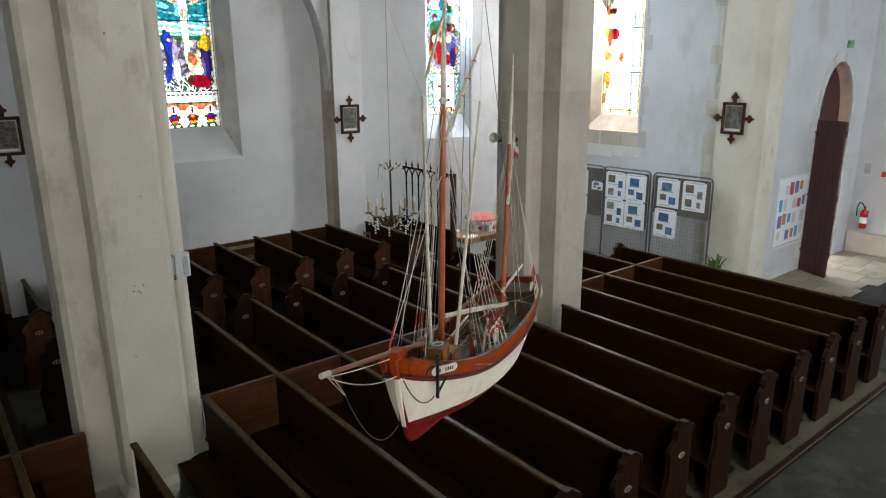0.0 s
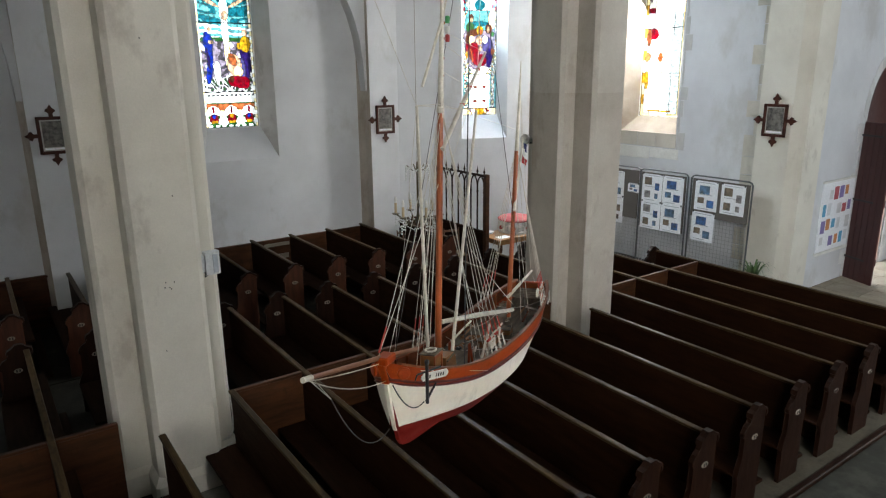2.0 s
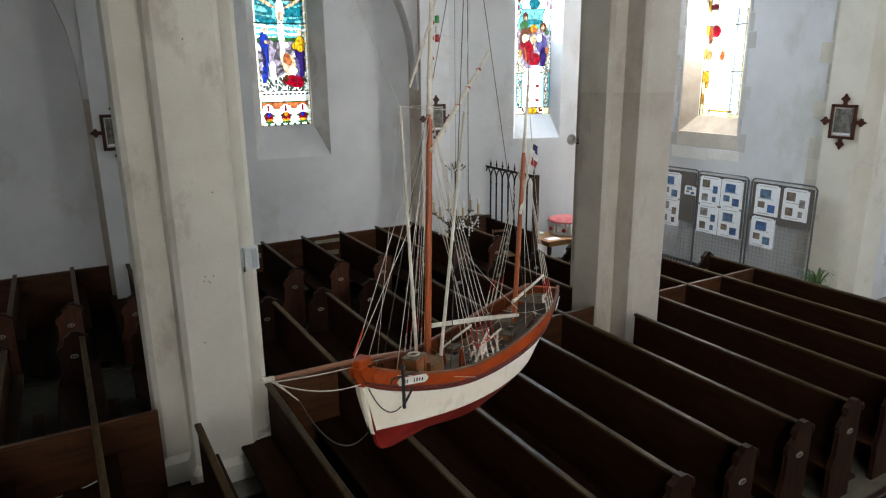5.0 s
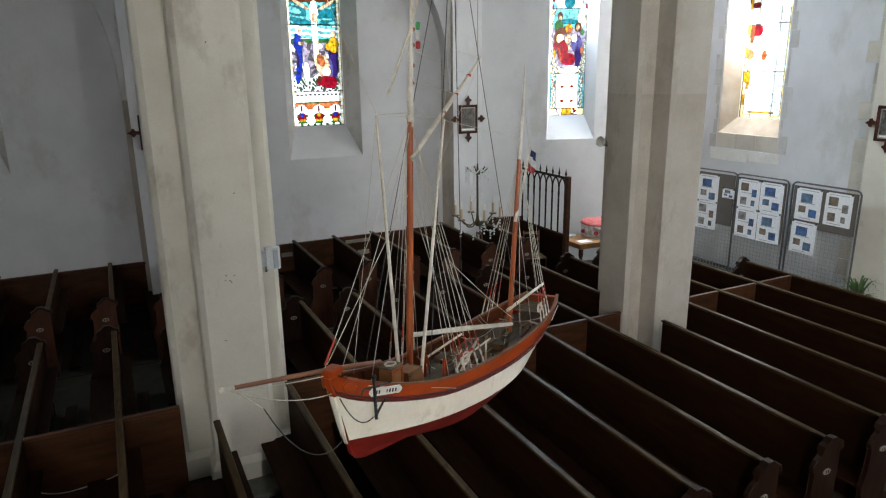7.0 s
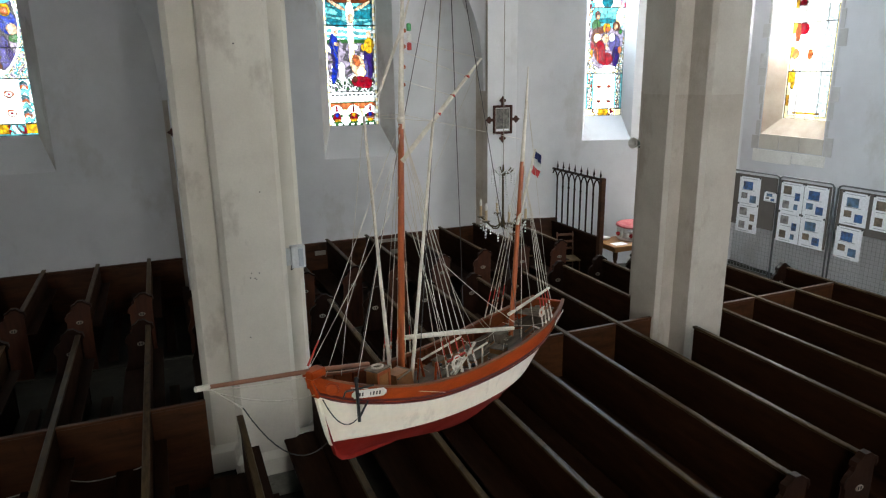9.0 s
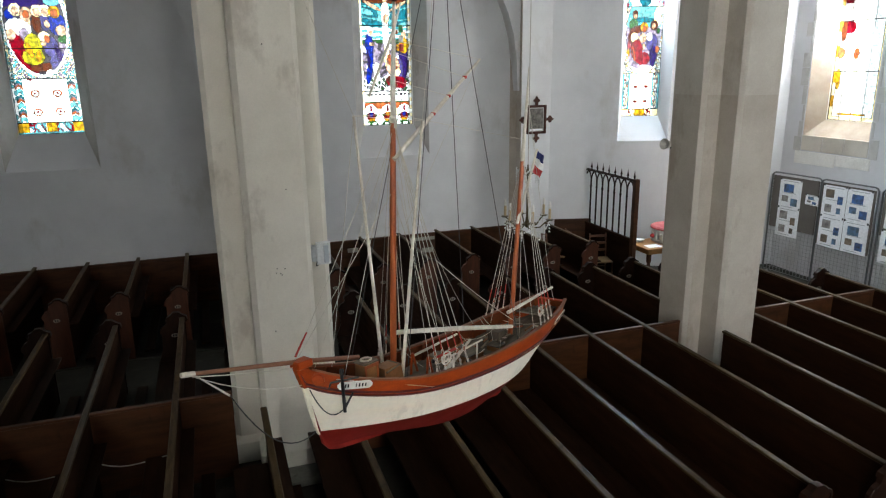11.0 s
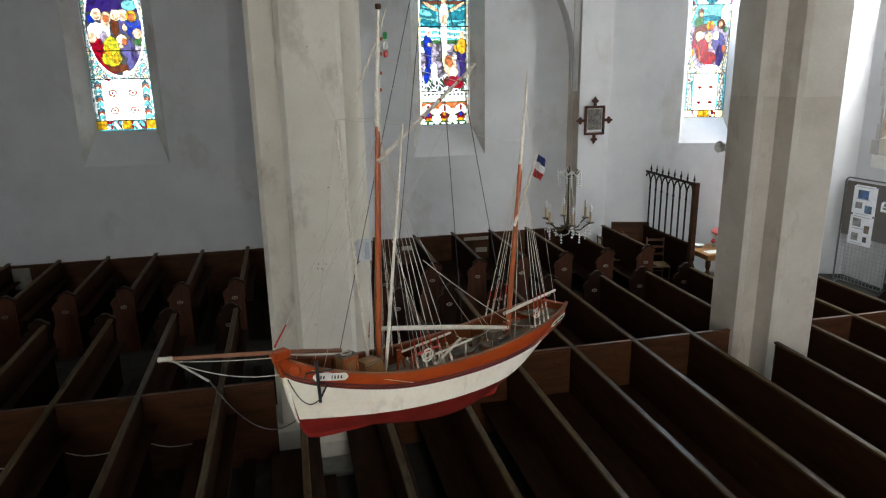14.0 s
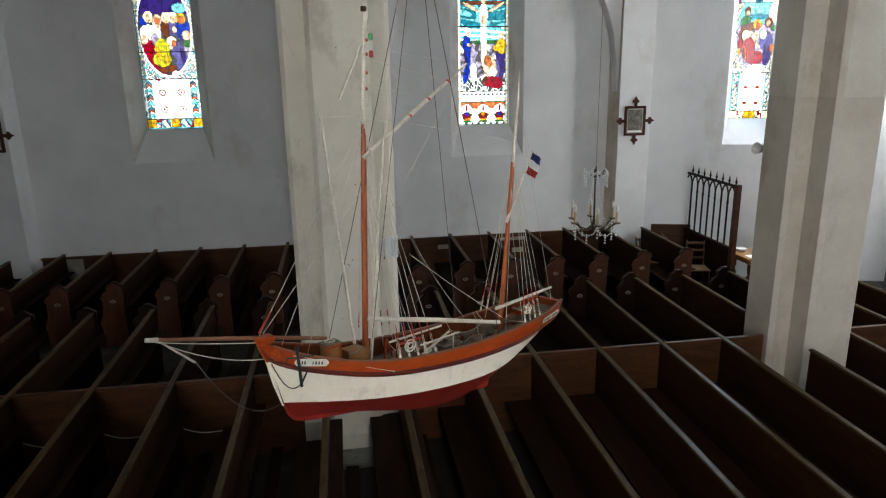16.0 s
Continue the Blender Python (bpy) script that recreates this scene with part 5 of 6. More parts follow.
# ---------- wall ribs, stations, fixtures ----------
RIB = [(0.0, 3.9), (0.03, 4.5), (0.10, 5.0), (0.22, 5.4), (0.40, 5.8), (0.66, 6.25), (1.0, 6.75), (1.5, 7.3), (2.1, 7.75), (2.66, 8.05)]
for x0, sg, nm in ((7.07, -1, "arch_rib_1"), (1.72, 1, "arch_rib_2"), (0.88, -1, "arch_rib_3"), (-4.45, 1, "arch_rib_4")):
    bm = bmesh.new()
    prism(bm, [(x0 + sg * a, z) for a, z in RIB] + [(x0 + sg * RIB[-1][0], TOP), (x0 - sg * 0.1, TOP), (x0 - sg * 0.1, RIB[0][1])], WY - 0.3, WY + 0.05, "y")
    structure(nm, bm, PLASTER, None, "limewashed pointed wall arch", "arch")

FRAME_WOOD = material("dark_frame_wood", (0.062, 0.017, 0.009), 0.5, (0.022, 0.008, 0.005), 8, 0.7, 60, 0.06, spec=0.2)
ENGRAVING = material("brown_engraving", (0.20, 0.185, 0.16), 0.5, (0.035, 0.03, 0.028), 16, 1.0, 60, 0.0)
PAPER = material("white_paper", (0.89, 0.90, 0.92), 0.7, (0.84, 0.85, 0.88), 5, 0.4, 30, 0.0)
MOUNT = material("pale_mount", (0.5, 0.49, 0.45), 0.6)


def station(x, y, z, rz):
    """A framed picture whose frame ends in four trefoil cross arms; it faces -y before the turn."""
    th = group_thing("station_of_the_cross", pose(x, y, z, 0, 0, rz) @ Matrix.Scale(1.12, 4), "small engraving in a dark wooden cross-shaped frame", "picture", "stations of the cross")
    w, h = 0.20, 0.265
    for nm, a in (("frame_side", (-w, -w + 0.045, -h, h)), ("frame_side", (w - 0.045, w, -h, h)), ("frame_top", (-w, w, h - 0.045, h)), ("frame_foot", (-w, w, -h, -h + 0.045))):
        bm = bmesh.new()
        box(bm, a[0], a[1], -0.04, 0.0, a[2], a[3], 0.006)
        part(nm, bm, FRAME_WOOD, th)
    bm = bmesh.new()
    box(bm, -w + 0.04, w - 0.04, -0.015, -0.008, -h + 0.04, h - 0.04)
    part("mount", bm, MOUNT, th)
    bm = bmesh.new()
    box(bm, -w + 0.065, w - 0.065, -0.02, -0.0155, -h + 0.10, h - 0.065)
    part("engraving", bm, ENGRAVING, th)
    bm = bmesh.new()
    box(bm, -w + 0.07, w - 0.07, -0.019, -0.0155, -h + 0.062, -h + 0.088)
    part("caption_strip", bm, PAPER, th)
    for k in range(4):
        a = k * math.pi / 2
        reach = h if k % 2 == 0 else w
        tip = [(-0.03, 0.0), (-0.03, 0.05), (-0.075, 0.075), (-0.062, 0.105), (-0.035, 0.115), (0, 0.17), (0.035, 0.115), (0.062, 0.105), (0.075, 0.075), (0.03, 0.05), (0.03, 0.0)]
        pts = []
        for px, pz in tip:
            q = Vector((px * 0.9, pz + reach - 0.002))
            pts.append((q.x * math.cos(a) + q.y * math.sin(a), -q.x * math.sin(a) + q.y * math.cos(a)))
        bm = bmesh.new()
        prism(bm, pts, -0.032, -0.004, "y")
        part("cross_arm", bm, FRAME_WOOD, th)
    return th


station(7.45, WY - 0.405, 3.31, 0)
station(1.3, WY - 0.405, 3.36, 0)
station(-4.66, WY - 0.405, 3.38, 0)
station(12.375, 6.56, 3.36, -90)

GREY_PLASTIC = material("pale_grey_plastic", (0.62, 0.64, 0.65), 0.35, (0.55, 0.57, 0.58), 6, 0.4, 50, 0.0)
th = group_thing("alarm_siren", (1.985, 6.69, 2.315), "pale grey plastic alarm siren on a stone pier", "siren")
bm = bmesh.new()
prism(bm, [(-0.06, -0.065), (0.065, -0.075), (0.09, -0.05), (0.095, 0.0), (0.07, 0.03), (-0.06, 0.03)], 0.0, 0.235)
part("housing", bm, GREY_PLASTIC, th)
bm = bmesh.new()
box(bm, -0.118, -0.062, -0.05, 0.03, 0.03, 0.205, 0.006)
part("bracket", bm, GREY_PLASTIC, th)
bm = bmesh.new()
box(bm, 0.012, 0.062, -0.082, -0.073, 0.02, 0.215, 0.003)
part("lens", bm, material("frosted_lens", (0.5, 0.55, 0.6), 0.25), th)
bm = bmesh.new()
chain(bm, [(-0.06, -0.03, 0.03), (-0.075, -0.05, -0.02), (-0.04, -0.045, 0.0)], 0.005, 6)
part("cable", bm, IRON, th)
th = group_thing("loudspeaker", (7.035, 7.36, 3.29), "small pale grey horn loudspeaker on a stone pier", "loudspeaker")
bm = bmesh.new()
lathe(bm, [(0.03, 0.0), (0.035, 0.06), (0.06, 0.10), (0.075, 0.17), (0.078, 0.175), (0.06, 0.165), (0.02, 0.12), (0, 0.12)], sides=16)
ob = part("horn", bm, material("grey_speaker", (0.5, 0.49, 0.45), 0.5), th)
ob.matrix_local = pose(0, 0, 0, 15, -80, 0)
bm = bmesh.new()
box(bm, -0.02, 0.03, -0.02, 0.02, -0.05, 0.02, 0.004)
part("bracket", bm, IRON, th)
th = group_thing("wall_cable", (0, 0, 0), "white electric cable running down a stone pier", "cable")
bm = bmesh.new()
chain(bm, [(2.045, 6.722, 1.05), (2.06, 6.715, 0.88), (2.068, 6.708, 0.64), (2.05, 6.69, 0.47), (1.99, 6.68, 0.41), (1.93, 6.68, 0.40)], 0.007, 6)
part("cable_run", bm, WHITE, th)

# ---------- chandelier ----------
BRONZE = material("dark_bronze", (0.10, 0.075, 0.035), 0.35, (0.05, 0.04, 0.02), 12, 0.7, 60, 0.05, metal=0.7)
CRYSTAL = material("cut_crystal", (0.86, 0.88, 0.86), 0.08, (0.55, 0.57, 0.56), 40, 0.8, 90, 0.0, spec=1.0)
CANDLE = material("yellowed_candle_tube", (0.55, 0.42, 0.25), 0.5)
BULB = material("milky_bulb", (0.8, 0.78, 0.74), 0.25)


def bead_string(name, pts, n, r, parent, mat=CRYSTAL):
    bm = bmesh.new()
    seg = [(Vector(a), Vector(b)) for a, b in zip(pts, pts[1:])]
    total = sum((b - a).length for a, b in seg)
    for i in range(n):
        d = total * i / max(n - 1, 1)
        for a, b in seg:
            L = (b - a).length
            if d <= L + 1e-6:
                p = a.lerp(b, d / max(L, 1e-6))
                break
            d -= L
        q = bmesh.ops.create_icosphere(bm, subdivisions=1, radius=r)
        for v in q["verts"]:
            v.co += p
    return part(name, bm, mat, parent)


ch = group_thing("chandelier", (4.24, 6.2, 2.57), "bronze and cut-crystal chandelier with six candle bulbs", "chandelier")
bm = bmesh.new()
lathe(bm, [(0.0, 0.04), (0.02, 0.05), (0.035, 0.09), (0.02, 0.13), (0.012, 0.2), (0.012, 0.62), (0.02, 0.66), (0.012, 0.70), (0.008, 0.76)], sides=10)
part("stem", bm, BRONZE, ch)
bm = bmesh.new()
tube(bm, (0, 0, 0.75), (0, 0, 6.44), 0.004, 0.004, 5)
part("suspension_cord", bm, material("pale_cord", (0.35, 0.33, 0.28), 0.8), ch)
for k in range(6):
    a = k * math.pi / 3 + 0.3
    c, s = math.cos(a), math.sin(a)
    bm = bmesh.new()
    chain(bm, [(0.02 * c, 0.02 * s, 0.10), (0.08 * c, 0.08 * s, 0.05), (0.15 * c, 0.15 * s, 0.06), (0.21 * c, 0.21 * s, 0.12), (0.26 * c, 0.26 * s, 0.15)], 0.008, 6)
    arm = part("arm", bm, BRONZE, ch)
    bm = bmesh.new()
    lathe(bm, [(0.0, 0.145), (0.04, 0.15), (0.048, 0.16), (0.012, 0.165), (0.014, 0.175)], (0.26 * c, 0.26 * s, 0), 10)
    part("drip_pan", bm, BRONZE, arm)
    bm = bmesh.new()
    lathe(bm, [(0.015, 0.165), (0.015, 0.28)], (0.26 * c, 0.26 * s, 0), 10)
    part("candle_tube", bm, CANDLE, arm)
    bm = bmesh.new()
    lathe(bm, [(0.009, 0.28), (0.016, 0.30), (0.016, 0.325), (0.007, 0.355), (0, 0.365)], (0.26 * c, 0.26 * s, 0), 10)
    part("flame_bulb", bm, BULB, arm)
    c2, s2 = math.cos(a + math.pi / 3), math.sin(a + math.pi / 3)
    bead_string("bead_garland", [(0.26 * c, 0.26 * s, 0.14), (0.2 * c + 0.04 * c2, 0.2 * s + 0.04 * s2, 0.05), (0.13 * (c + c2), 0.13 * (s + s2), 0.02), (0.2 * c2 + 0.04 * c, 0.2 * s2 + 0.04 * s, 0.05), (0.26 * c2, 0.26 * s2, 0.14)], 16, 0.009, ch)
    bead_string("bead_string", [(0.03 * c, 0.03 * s, 0.63), (0.05 * c, 0.05 * s, 0.45), (0.085 * c, 0.085 * s, 0.30), (0.14 * c, 0.14 * s, 0.13)], 18, 0.008, ch)
    bead_string("pendant", [(0.26 * c, 0.26 * s, 0.13), (0.26 * c, 0.26 * s, 0.02)], 4, 0.012, ch)
    bm = bmesh.new()
    chain(bm, [(0.01 * c, 0.01 * s, 0.64), (0.07 * c, 0.07 * s, 0.67), (0.13 * c, 0.13 * s, 0.72)], 0.007, 5)
    part("crown_arm", bm, BRONZE, ch)
    bead_string("pendant", [(0.13 * c, 0.13 * s, 0.715), (0.13 * c, 0.13 * s, 0.55)], 8, 0.012, ch)
    bead_string("crown_garland", [(0.13 * c, 0.13 * s, 0.72), (0.075 * (c + c2), 0.075 * (s + s2), 0.66), (0.13 * c2, 0.13 * s2, 0.72)], 11, 0.010, ch)
    c3, s3 = math.cos(a + math.pi / 6), math.sin(a + math.pi / 6)
    bead_string("pendant", [(0.2 * c3, 0.2 * s3, 0.03), (0.2 * c3, 0.2 * s3, -0.06)], 4, 0.012, ch)

# ---------- grille, chairs, table ----------
gr = group_thing("spiked_screen", (8.62, 10.36, 0), "dark wooden screen with spiked pointed-arch bars", "screen")
bm = bmesh.new()
box(bm, -0.05, 0.05, -0.05, 0.05, 0, 2.26, 0.008)
part("post", bm, OAK_RED, gr)
bm = bmesh.new()
box(bm, -0.02, 0.02, 0.05, 1.85, 0.02, 1.02, 0.005)
part("lower_panel", bm, OAK, gr)
bm = bmesh.new()
box(bm, -0.035, 0.035, 0.05, 1.85, 1.02, 1.07, 0.008)
part("sill_rail", bm, OAK, gr)
bm = bmesh.new()
box(bm, -0.02, 0.02, 0.05, 1.85, 2.20, 2.245, 0.006)
part("top_bar", bm, OAK_END, gr)
step = 1.8 / 8
for i in range(9):
    y = 0.07 + step * i * 0.985
    bm = bmesh.new()
    tube(bm, (0, y, 1.05), (0, y, 2.04), 0.018, 0.018, 8)
    lathe(bm, [(0.014, 1.86), (0.026, 1.875), (0.026, 1.89), (0.014, 1.905)], (0, y, 0), 8)
    lathe(bm, [(0.022, 2.24), (0.012, 2.27), (0.024, 2.29), (0.014, 2.33), (0, 2.42)], (0, y, 0), 8)
    part("bar", bm, OAK_END, gr)
    if i < 8:
        bm = bmesh.new()
        y1 = y + step * 0.985
        mid = (y + y1) / 2
        chain(bm, [(0, y, 2.0), (0, y + step * 0.08, 2.09), (0, y + step * 0.25, 2.16), (0, mid, 2.21)], 0.016, 6)
        chain(bm, [(0, y1, 2.0), (0, y1 - step * 0.08, 2.09), (0, y1 - step * 0.25, 2.16), (0, mid, 2.21)], 0.016, 6)
        part("arch_bar", bm, OAK_END, gr)

RUSH = material("woven_rush", (0.22, 0.14, 0.06), 0.8, (0.14, 0.085, 0.035), 18, 0.7, 90, 0.2)
CHAIR_WOOD = material("brown_chair_wood", (0.13, 0.055, 0.025), 0.45)


def chair(m):
    th = group_thing("church_chair", m, "brown wooden church chair with a rush seat", "chair", "rush chairs")
    for x, y, h in ((-0.2, -0.18, 0.44), (0.2, -0.18, 0.44), (-0.18, 0.18, 0.95), (0.18, 0.18, 0.95)):
        bm = bmesh.new()
        tube(bm, (x, y, 0), (x * 0.95, y + (0.05 if h > 0.5 else 0), h), 0.017, 0.014, 8)
        part("leg", bm, CHAIR_WOOD, th)
    bm = bmesh.new()
    box(bm, -0.21, 0.21, -0.2, 0.2, 0.42, 0.455, 0.012)
    part("seat", bm, RUSH, th)
    for z in (0.6, 0.75, 0.9):
        bm = bmesh.new()
        box(bm, -0.17, 0.17, 0.205, 0.22, z - 0.025, z + 0.025, 0.004)
        part("back_slat", bm, CHAIR_WOOD, th)
    for z, y in ((0.2, -0.18), (0.25, 0.185)):
        bm = bmesh.new()
        tube(bm, (-0.2, y, z), (0.2, y, z), 0.01, 0.01, 6)
        part("stretcher", bm, CHAIR_WOOD, th)
    return th


ca = chair(pose(7.62, 11.62, 0.05, 0, 10, 78))
copy_thing(ca, pose(8.36, 11.08, 0.05, 0, 0, -14))
copy_thing(ca, pose(8.22, 11.75, 0.05, 0, 0, 80))

HONEY = material("honey_table_wood", (0.36, 0.17, 0.05), 0.35, (0.24, 0.1, 0.03), 4, 0.7, 40, 0.05, stretch=(1, 6, 1))
tb = group_thing("side_table", (9.62, 10.7, 0), "honey-coloured wooden table with turned legs", "table")
bm = bmesh.new()
box(bm, -0.68, 0.68, -0.38, 0.38, 0.80, 0.84, 0.008)
part("tabletop", bm, HONEY, tb)
bm = bmesh.new()
box(bm, -0.6, 0.6, -0.32, 0.32, 0.70, 0.80, 0.004)
part("apron", bm, HONEY, tb)
for x in (-0.55, 0.55):
    for y in (-0.27, 0.27):
        bm = bmesh.new()
        lathe(bm, [(0.04, 0), (0.045, 0.08), (0.03, 0.14), (0.045, 0.3), (0.06, 0.42), (0.03, 0.5), (0.05, 0.55), (0.05, 0.72)], (x, y, 0), 12)
        part("leg", bm, OAK_RED, tb)
cr = group_thing("votive_stand", (9.8, 10.78, 0.84), "white openwork votive stand with a red padded lid and small candles", "votive stand")
bm = bmesh.new()
lathe(bm, [(0.0, 0.0), (0.36, 0.0), (0.37, 0.03), (0.34, 0.045), (0.0, 0.045)], sides=28)
part("tray", bm, material("crumpled_white_cloth", (0.72, 0.70, 0.66), 0.8, (0.5, 0.47, 0.44), 14, 0.8, 40, 0.3), cr)
for k in range(22):
    a = k * 2 * math.pi / 22
    rr = 0.34 if k % 2 else 0.29
    bm = bmesh.new()
    lathe(bm, [(0.0, 0.045), (0.028, 0.05), (0.03, 0.15), (0.012, 0.17), (0.0, 0.21)], (rr * math.cos(a), rr * math.sin(a), 0), 8)
    part("small_candle", bm, WHITE, cr)
for k in range(16):
    a = k * 2 * math.pi / 16 + 0.1
    bm = bmesh.new()
    tube(bm, (0.355 * math.cos(a), 0.355 * math.sin(a), 0.04), (0.37 * math.cos(a), 0.37 * math.sin(a), 0.27), 0.006, 0.006, 5)
    part("upright", bm, WHITE, cr)
bm = bmesh.new()
lathe(bm, [(0.365, 0.26), (0.39, 0.275), (0.39, 0.30), (0.36, 0.325), (0.2, 0.345), (0.0, 0.35)], sides=28)
part("lid", bm, material("red_lid_cloth", (0.42, 0.05, 0.06), 0.6, (0.62, 0.28, 0.26), 9, 0.6, 40, 0.1), cr, "red padded lid")
for k in range(3):
    a = k * 0.9 - 3.3
    bm = bmesh.new()
    lathe(bm, [(0, -0.05), (0.045, -0.02), (0.05, 0.01), (0.02, 0.04), (0, 0.045)], (0.375 * math.cos(a), 0.375 * math.sin(a), 0.12), 10)
    part("red_flower", bm, material("dull_red_cloth", (0.4, 0.03, 0.03), 0.8), cr)
nt = group_thing("note_card", (9.2, 10.5, 0.841), "white paper card lying on a table", "card")
bm = bmesh.new()
box(bm, -0.15, 0.15, -0.1, 0.1, 0, 0.003)
part("sheet", bm, PAPER, nt)
ds = group_thing("small_dish", (9.16, 10.9, 0.84), "small pale dish on a table", "dish")
bm = bmesh.new()
lathe(bm, [(0.0, 0.0), (0.05, 0.0), (0.1, 0.05), (0.105, 0.055), (0.09, 0.05), (0.0, 0.015)], sides=16)
part("bowl", bm, WHITE, ds)

# ---------- exhibition screens ----------
FABRIC = material("brown_grey_board", (0.13, 0.115, 0.10), 0.9, (0.10, 0.09, 0.08), 3, 0.5, 60, 0.1)
STEEL = material("grey_steel_tube", (0.16, 0.165, 0.17), 0.4, None, 8, 0.5, 60, 0.0, metal=0.6)
WIRE = material("galvanised_wire", (0.42, 0.43, 0.43), 0.5, None, 8, 0.4, 60, 0.0, metal=0.3)
PHOTOS = [material("photo_blue", (0.07, 0.18, 0.45), 0.4, (0.05, 0.045, 0.035), 9, 1.0, 30, 0), material("photo_grey", (0.14, 0.13, 0.13), 0.4, (0.4, 0.38, 0.36), 9, 1.0, 30, 0),
          material("photo_green", (0.13, 0.24, 0.40), 0.4, (0.06, 0.07, 0.05), 7, 1.0, 30, 0), material("photo_brown", (0.24, 0.18, 0.13), 0.4, (0.07, 0.06, 0.05), 8, 1.0, 30, 0)]
TEXT_BAR = material("pale_text", (0.45, 0.46, 0.48), 0.7)
prng = random.Random(11)


def poster(parent, x, z, w, h, k):
    """A white printed sheet on a board that faces -y, with its photographs and lines of unreadable text."""
    tilt = prng.uniform(-1.2, 1.2)
    bm = bmesh.new()
    box(bm, -w / 2, w / 2, -0.002, 0, -h / 2, h / 2)
    ob = part("poster", bm, PAPER, parent, "white sheet with small photographs")
    ob.matrix_local = pose(x, -0.024, z, 0, tilt, 0)
    layout = ((-0.2, 0.24, 0.42, 0.32), (0.25, 0.06, 0.26, 0.3), (-0.22, -0.24, 0.34, 0.3), (0.22, -0.28, 0.2, 0.22)) if k % 2 else ((-0.08, 0.2, 0.54, 0.34), (-0.22, -0.16, 0.34, 0.24), (0.2, -0.26, 0.36, 0.3))
    for i, (cx, cz, pw, ph) in enumerate(layout):
        pw, ph = pw * 0.84, ph * 0.84
        bm = bmesh.new()
        box(bm, (cx - pw / 2) * w, (cx + pw / 2) * w, -0.0035, -0.002, (cz - ph / 2) * h, (cz + ph / 2) * h)
        part("photograph", bm, PHOTOS[(k + i * (1 + k % 3)) % 4], ob)
    for i in range(3):
        bm = bmesh.new()
        zz = (0.44 - i * 0.0, 0.04, -0.44)[i] * h
        box(bm, -0.36 * w, (0.36 - 0.1 * i) * w, -0.003, -0.002, zz - 0.006, zz + 0.006)
        part("text_line", bm, TEXT_BAR, ob)
    for sx in (-1, 1):
        bm = bmesh.new()
        box(bm, sx * w * 0.46 - 0.015, sx * w * 0.46 + 0.015, -0.012, 0.004, h / 2 - 0.02, h / 2 + 0.02, 0.004)
        part("clip", bm, IRON, ob)


def exhibition_panel(x, y, rz, w, posters, seed, low):
    th = group_thing("exhibition_panel", pose(x, y, 0, 0, 0, rz), "wire-grid exhibition panel with a brown board and white posters", "display panel", "exhibition panels")
    for sx in (0.0, w):
        bm = bmesh.new()
        tube(bm, (sx, 0, 0.0), (sx, 0, 2.14), 0.018, 0.018, 8)
        part("upright", bm, STEEL, th)
        bm = bmesh.new()
        box(bm, sx - 0.025, sx + 0.025, -0.16, 0.16, 0, 0.03, 0.005)
        part("foot", bm, STEEL, th)
    bm = bmesh.new()
    chain(bm, [(0, 0, 2.12), (0.03, 0, 2.17), (0.08, 0, 2.19), (w - 0.08, 0, 2.19), (w - 0.03, 0, 2.17), (w, 0, 2.12)], 0.016, 8)
    part("top_tube", bm, STEEL, th)
    bm = bmesh.new()
    n = int(w / 0.075)
    for i in range(1, n):
        xx = w * i / n
        box(bm, xx - 0.003, xx + 0.003, 0.012, 0.018, 0.1, 2.12)
    for i in range(27):
        zz = 0.1 + i * 0.0775
        box(bm, 0, w, 0.012, 0.018, zz - 0.003, zz + 0.003)
    ob = part("wire_mesh", bm, WIRE, th, "galvanised wire mesh")
    ob["kind"] = "stuff"
    bm = bmesh.new()
    box(bm, 0.04, w - 0.04, -0.02, 0.008, low, 2.13, 0.004)
    part("board", bm, FABRIC, th)
    for k, (px, pz, pw, ph) in enumerate(posters):
        poster(th, px * w, pz, pw, ph, k + seed)
    return th


FULL = [(0.28, 1.80, 0.50, 0.60), (0.72, 1.80, 0.50, 0.60), (0.28, 1.20, 0.50, 0.60), (0.72, 1.20, 0.50, 0.60)]
exhibition_panel(12.02, 10.42, -84, 1.12, [(0.42, 1.78, 0.50, 0.60), (0.42, 1.2, 0.50, 0.60), (0.86, 1.74, 0.28, 0.2)], 0, 1.05)
exhibition_panel(12.12, 9.30, -87, 1.16, FULL, 3, 0.92)
exhibition_panel(12.18, 8.06, -88, 1.3, FULL[:2] + [(0.26, 1.16, 0.50, 0.60)], 6, 1.36)

# ---------- door side ----------
DOOR_RED = material("dark_red_door_paint", (0.060, 0.013, 0.012), 0.4, (0.035, 0.009, 0.009), 4, 0.6, 40, 0.08, stretch=(6, 6, 1))
dr = group_thing("door_1", pose(14.85, 6.06, 0.02, 0, 0, -112), "tall dark red wooden door leaf standing open", "door", kind="structure")
for i in range(5):
    bm = bmesh.new()
    box(bm, 0.02 + 0.14 * i, 0.155 + 0.14 * i, -0.025, 0.025, 0, 3.22, 0.006)
    part("plank", bm, DOOR_RED, dr)
for z in (0.4, 1.6, 2.9):
    bm = bmesh.new()
    box(bm, 0.02, 0.715, 0.025, 0.05, z, z + 0.14, 0.006)
    part("ledge", bm, DOOR_RED, dr)
    bm = bmesh.new()
    box(bm, 0.0, 0.5, -0.034, -0.026, z + 0.04, z + 0.08, 0.003)
    part("strap_hinge", bm, IRON, dr)
bm = bmesh.new()
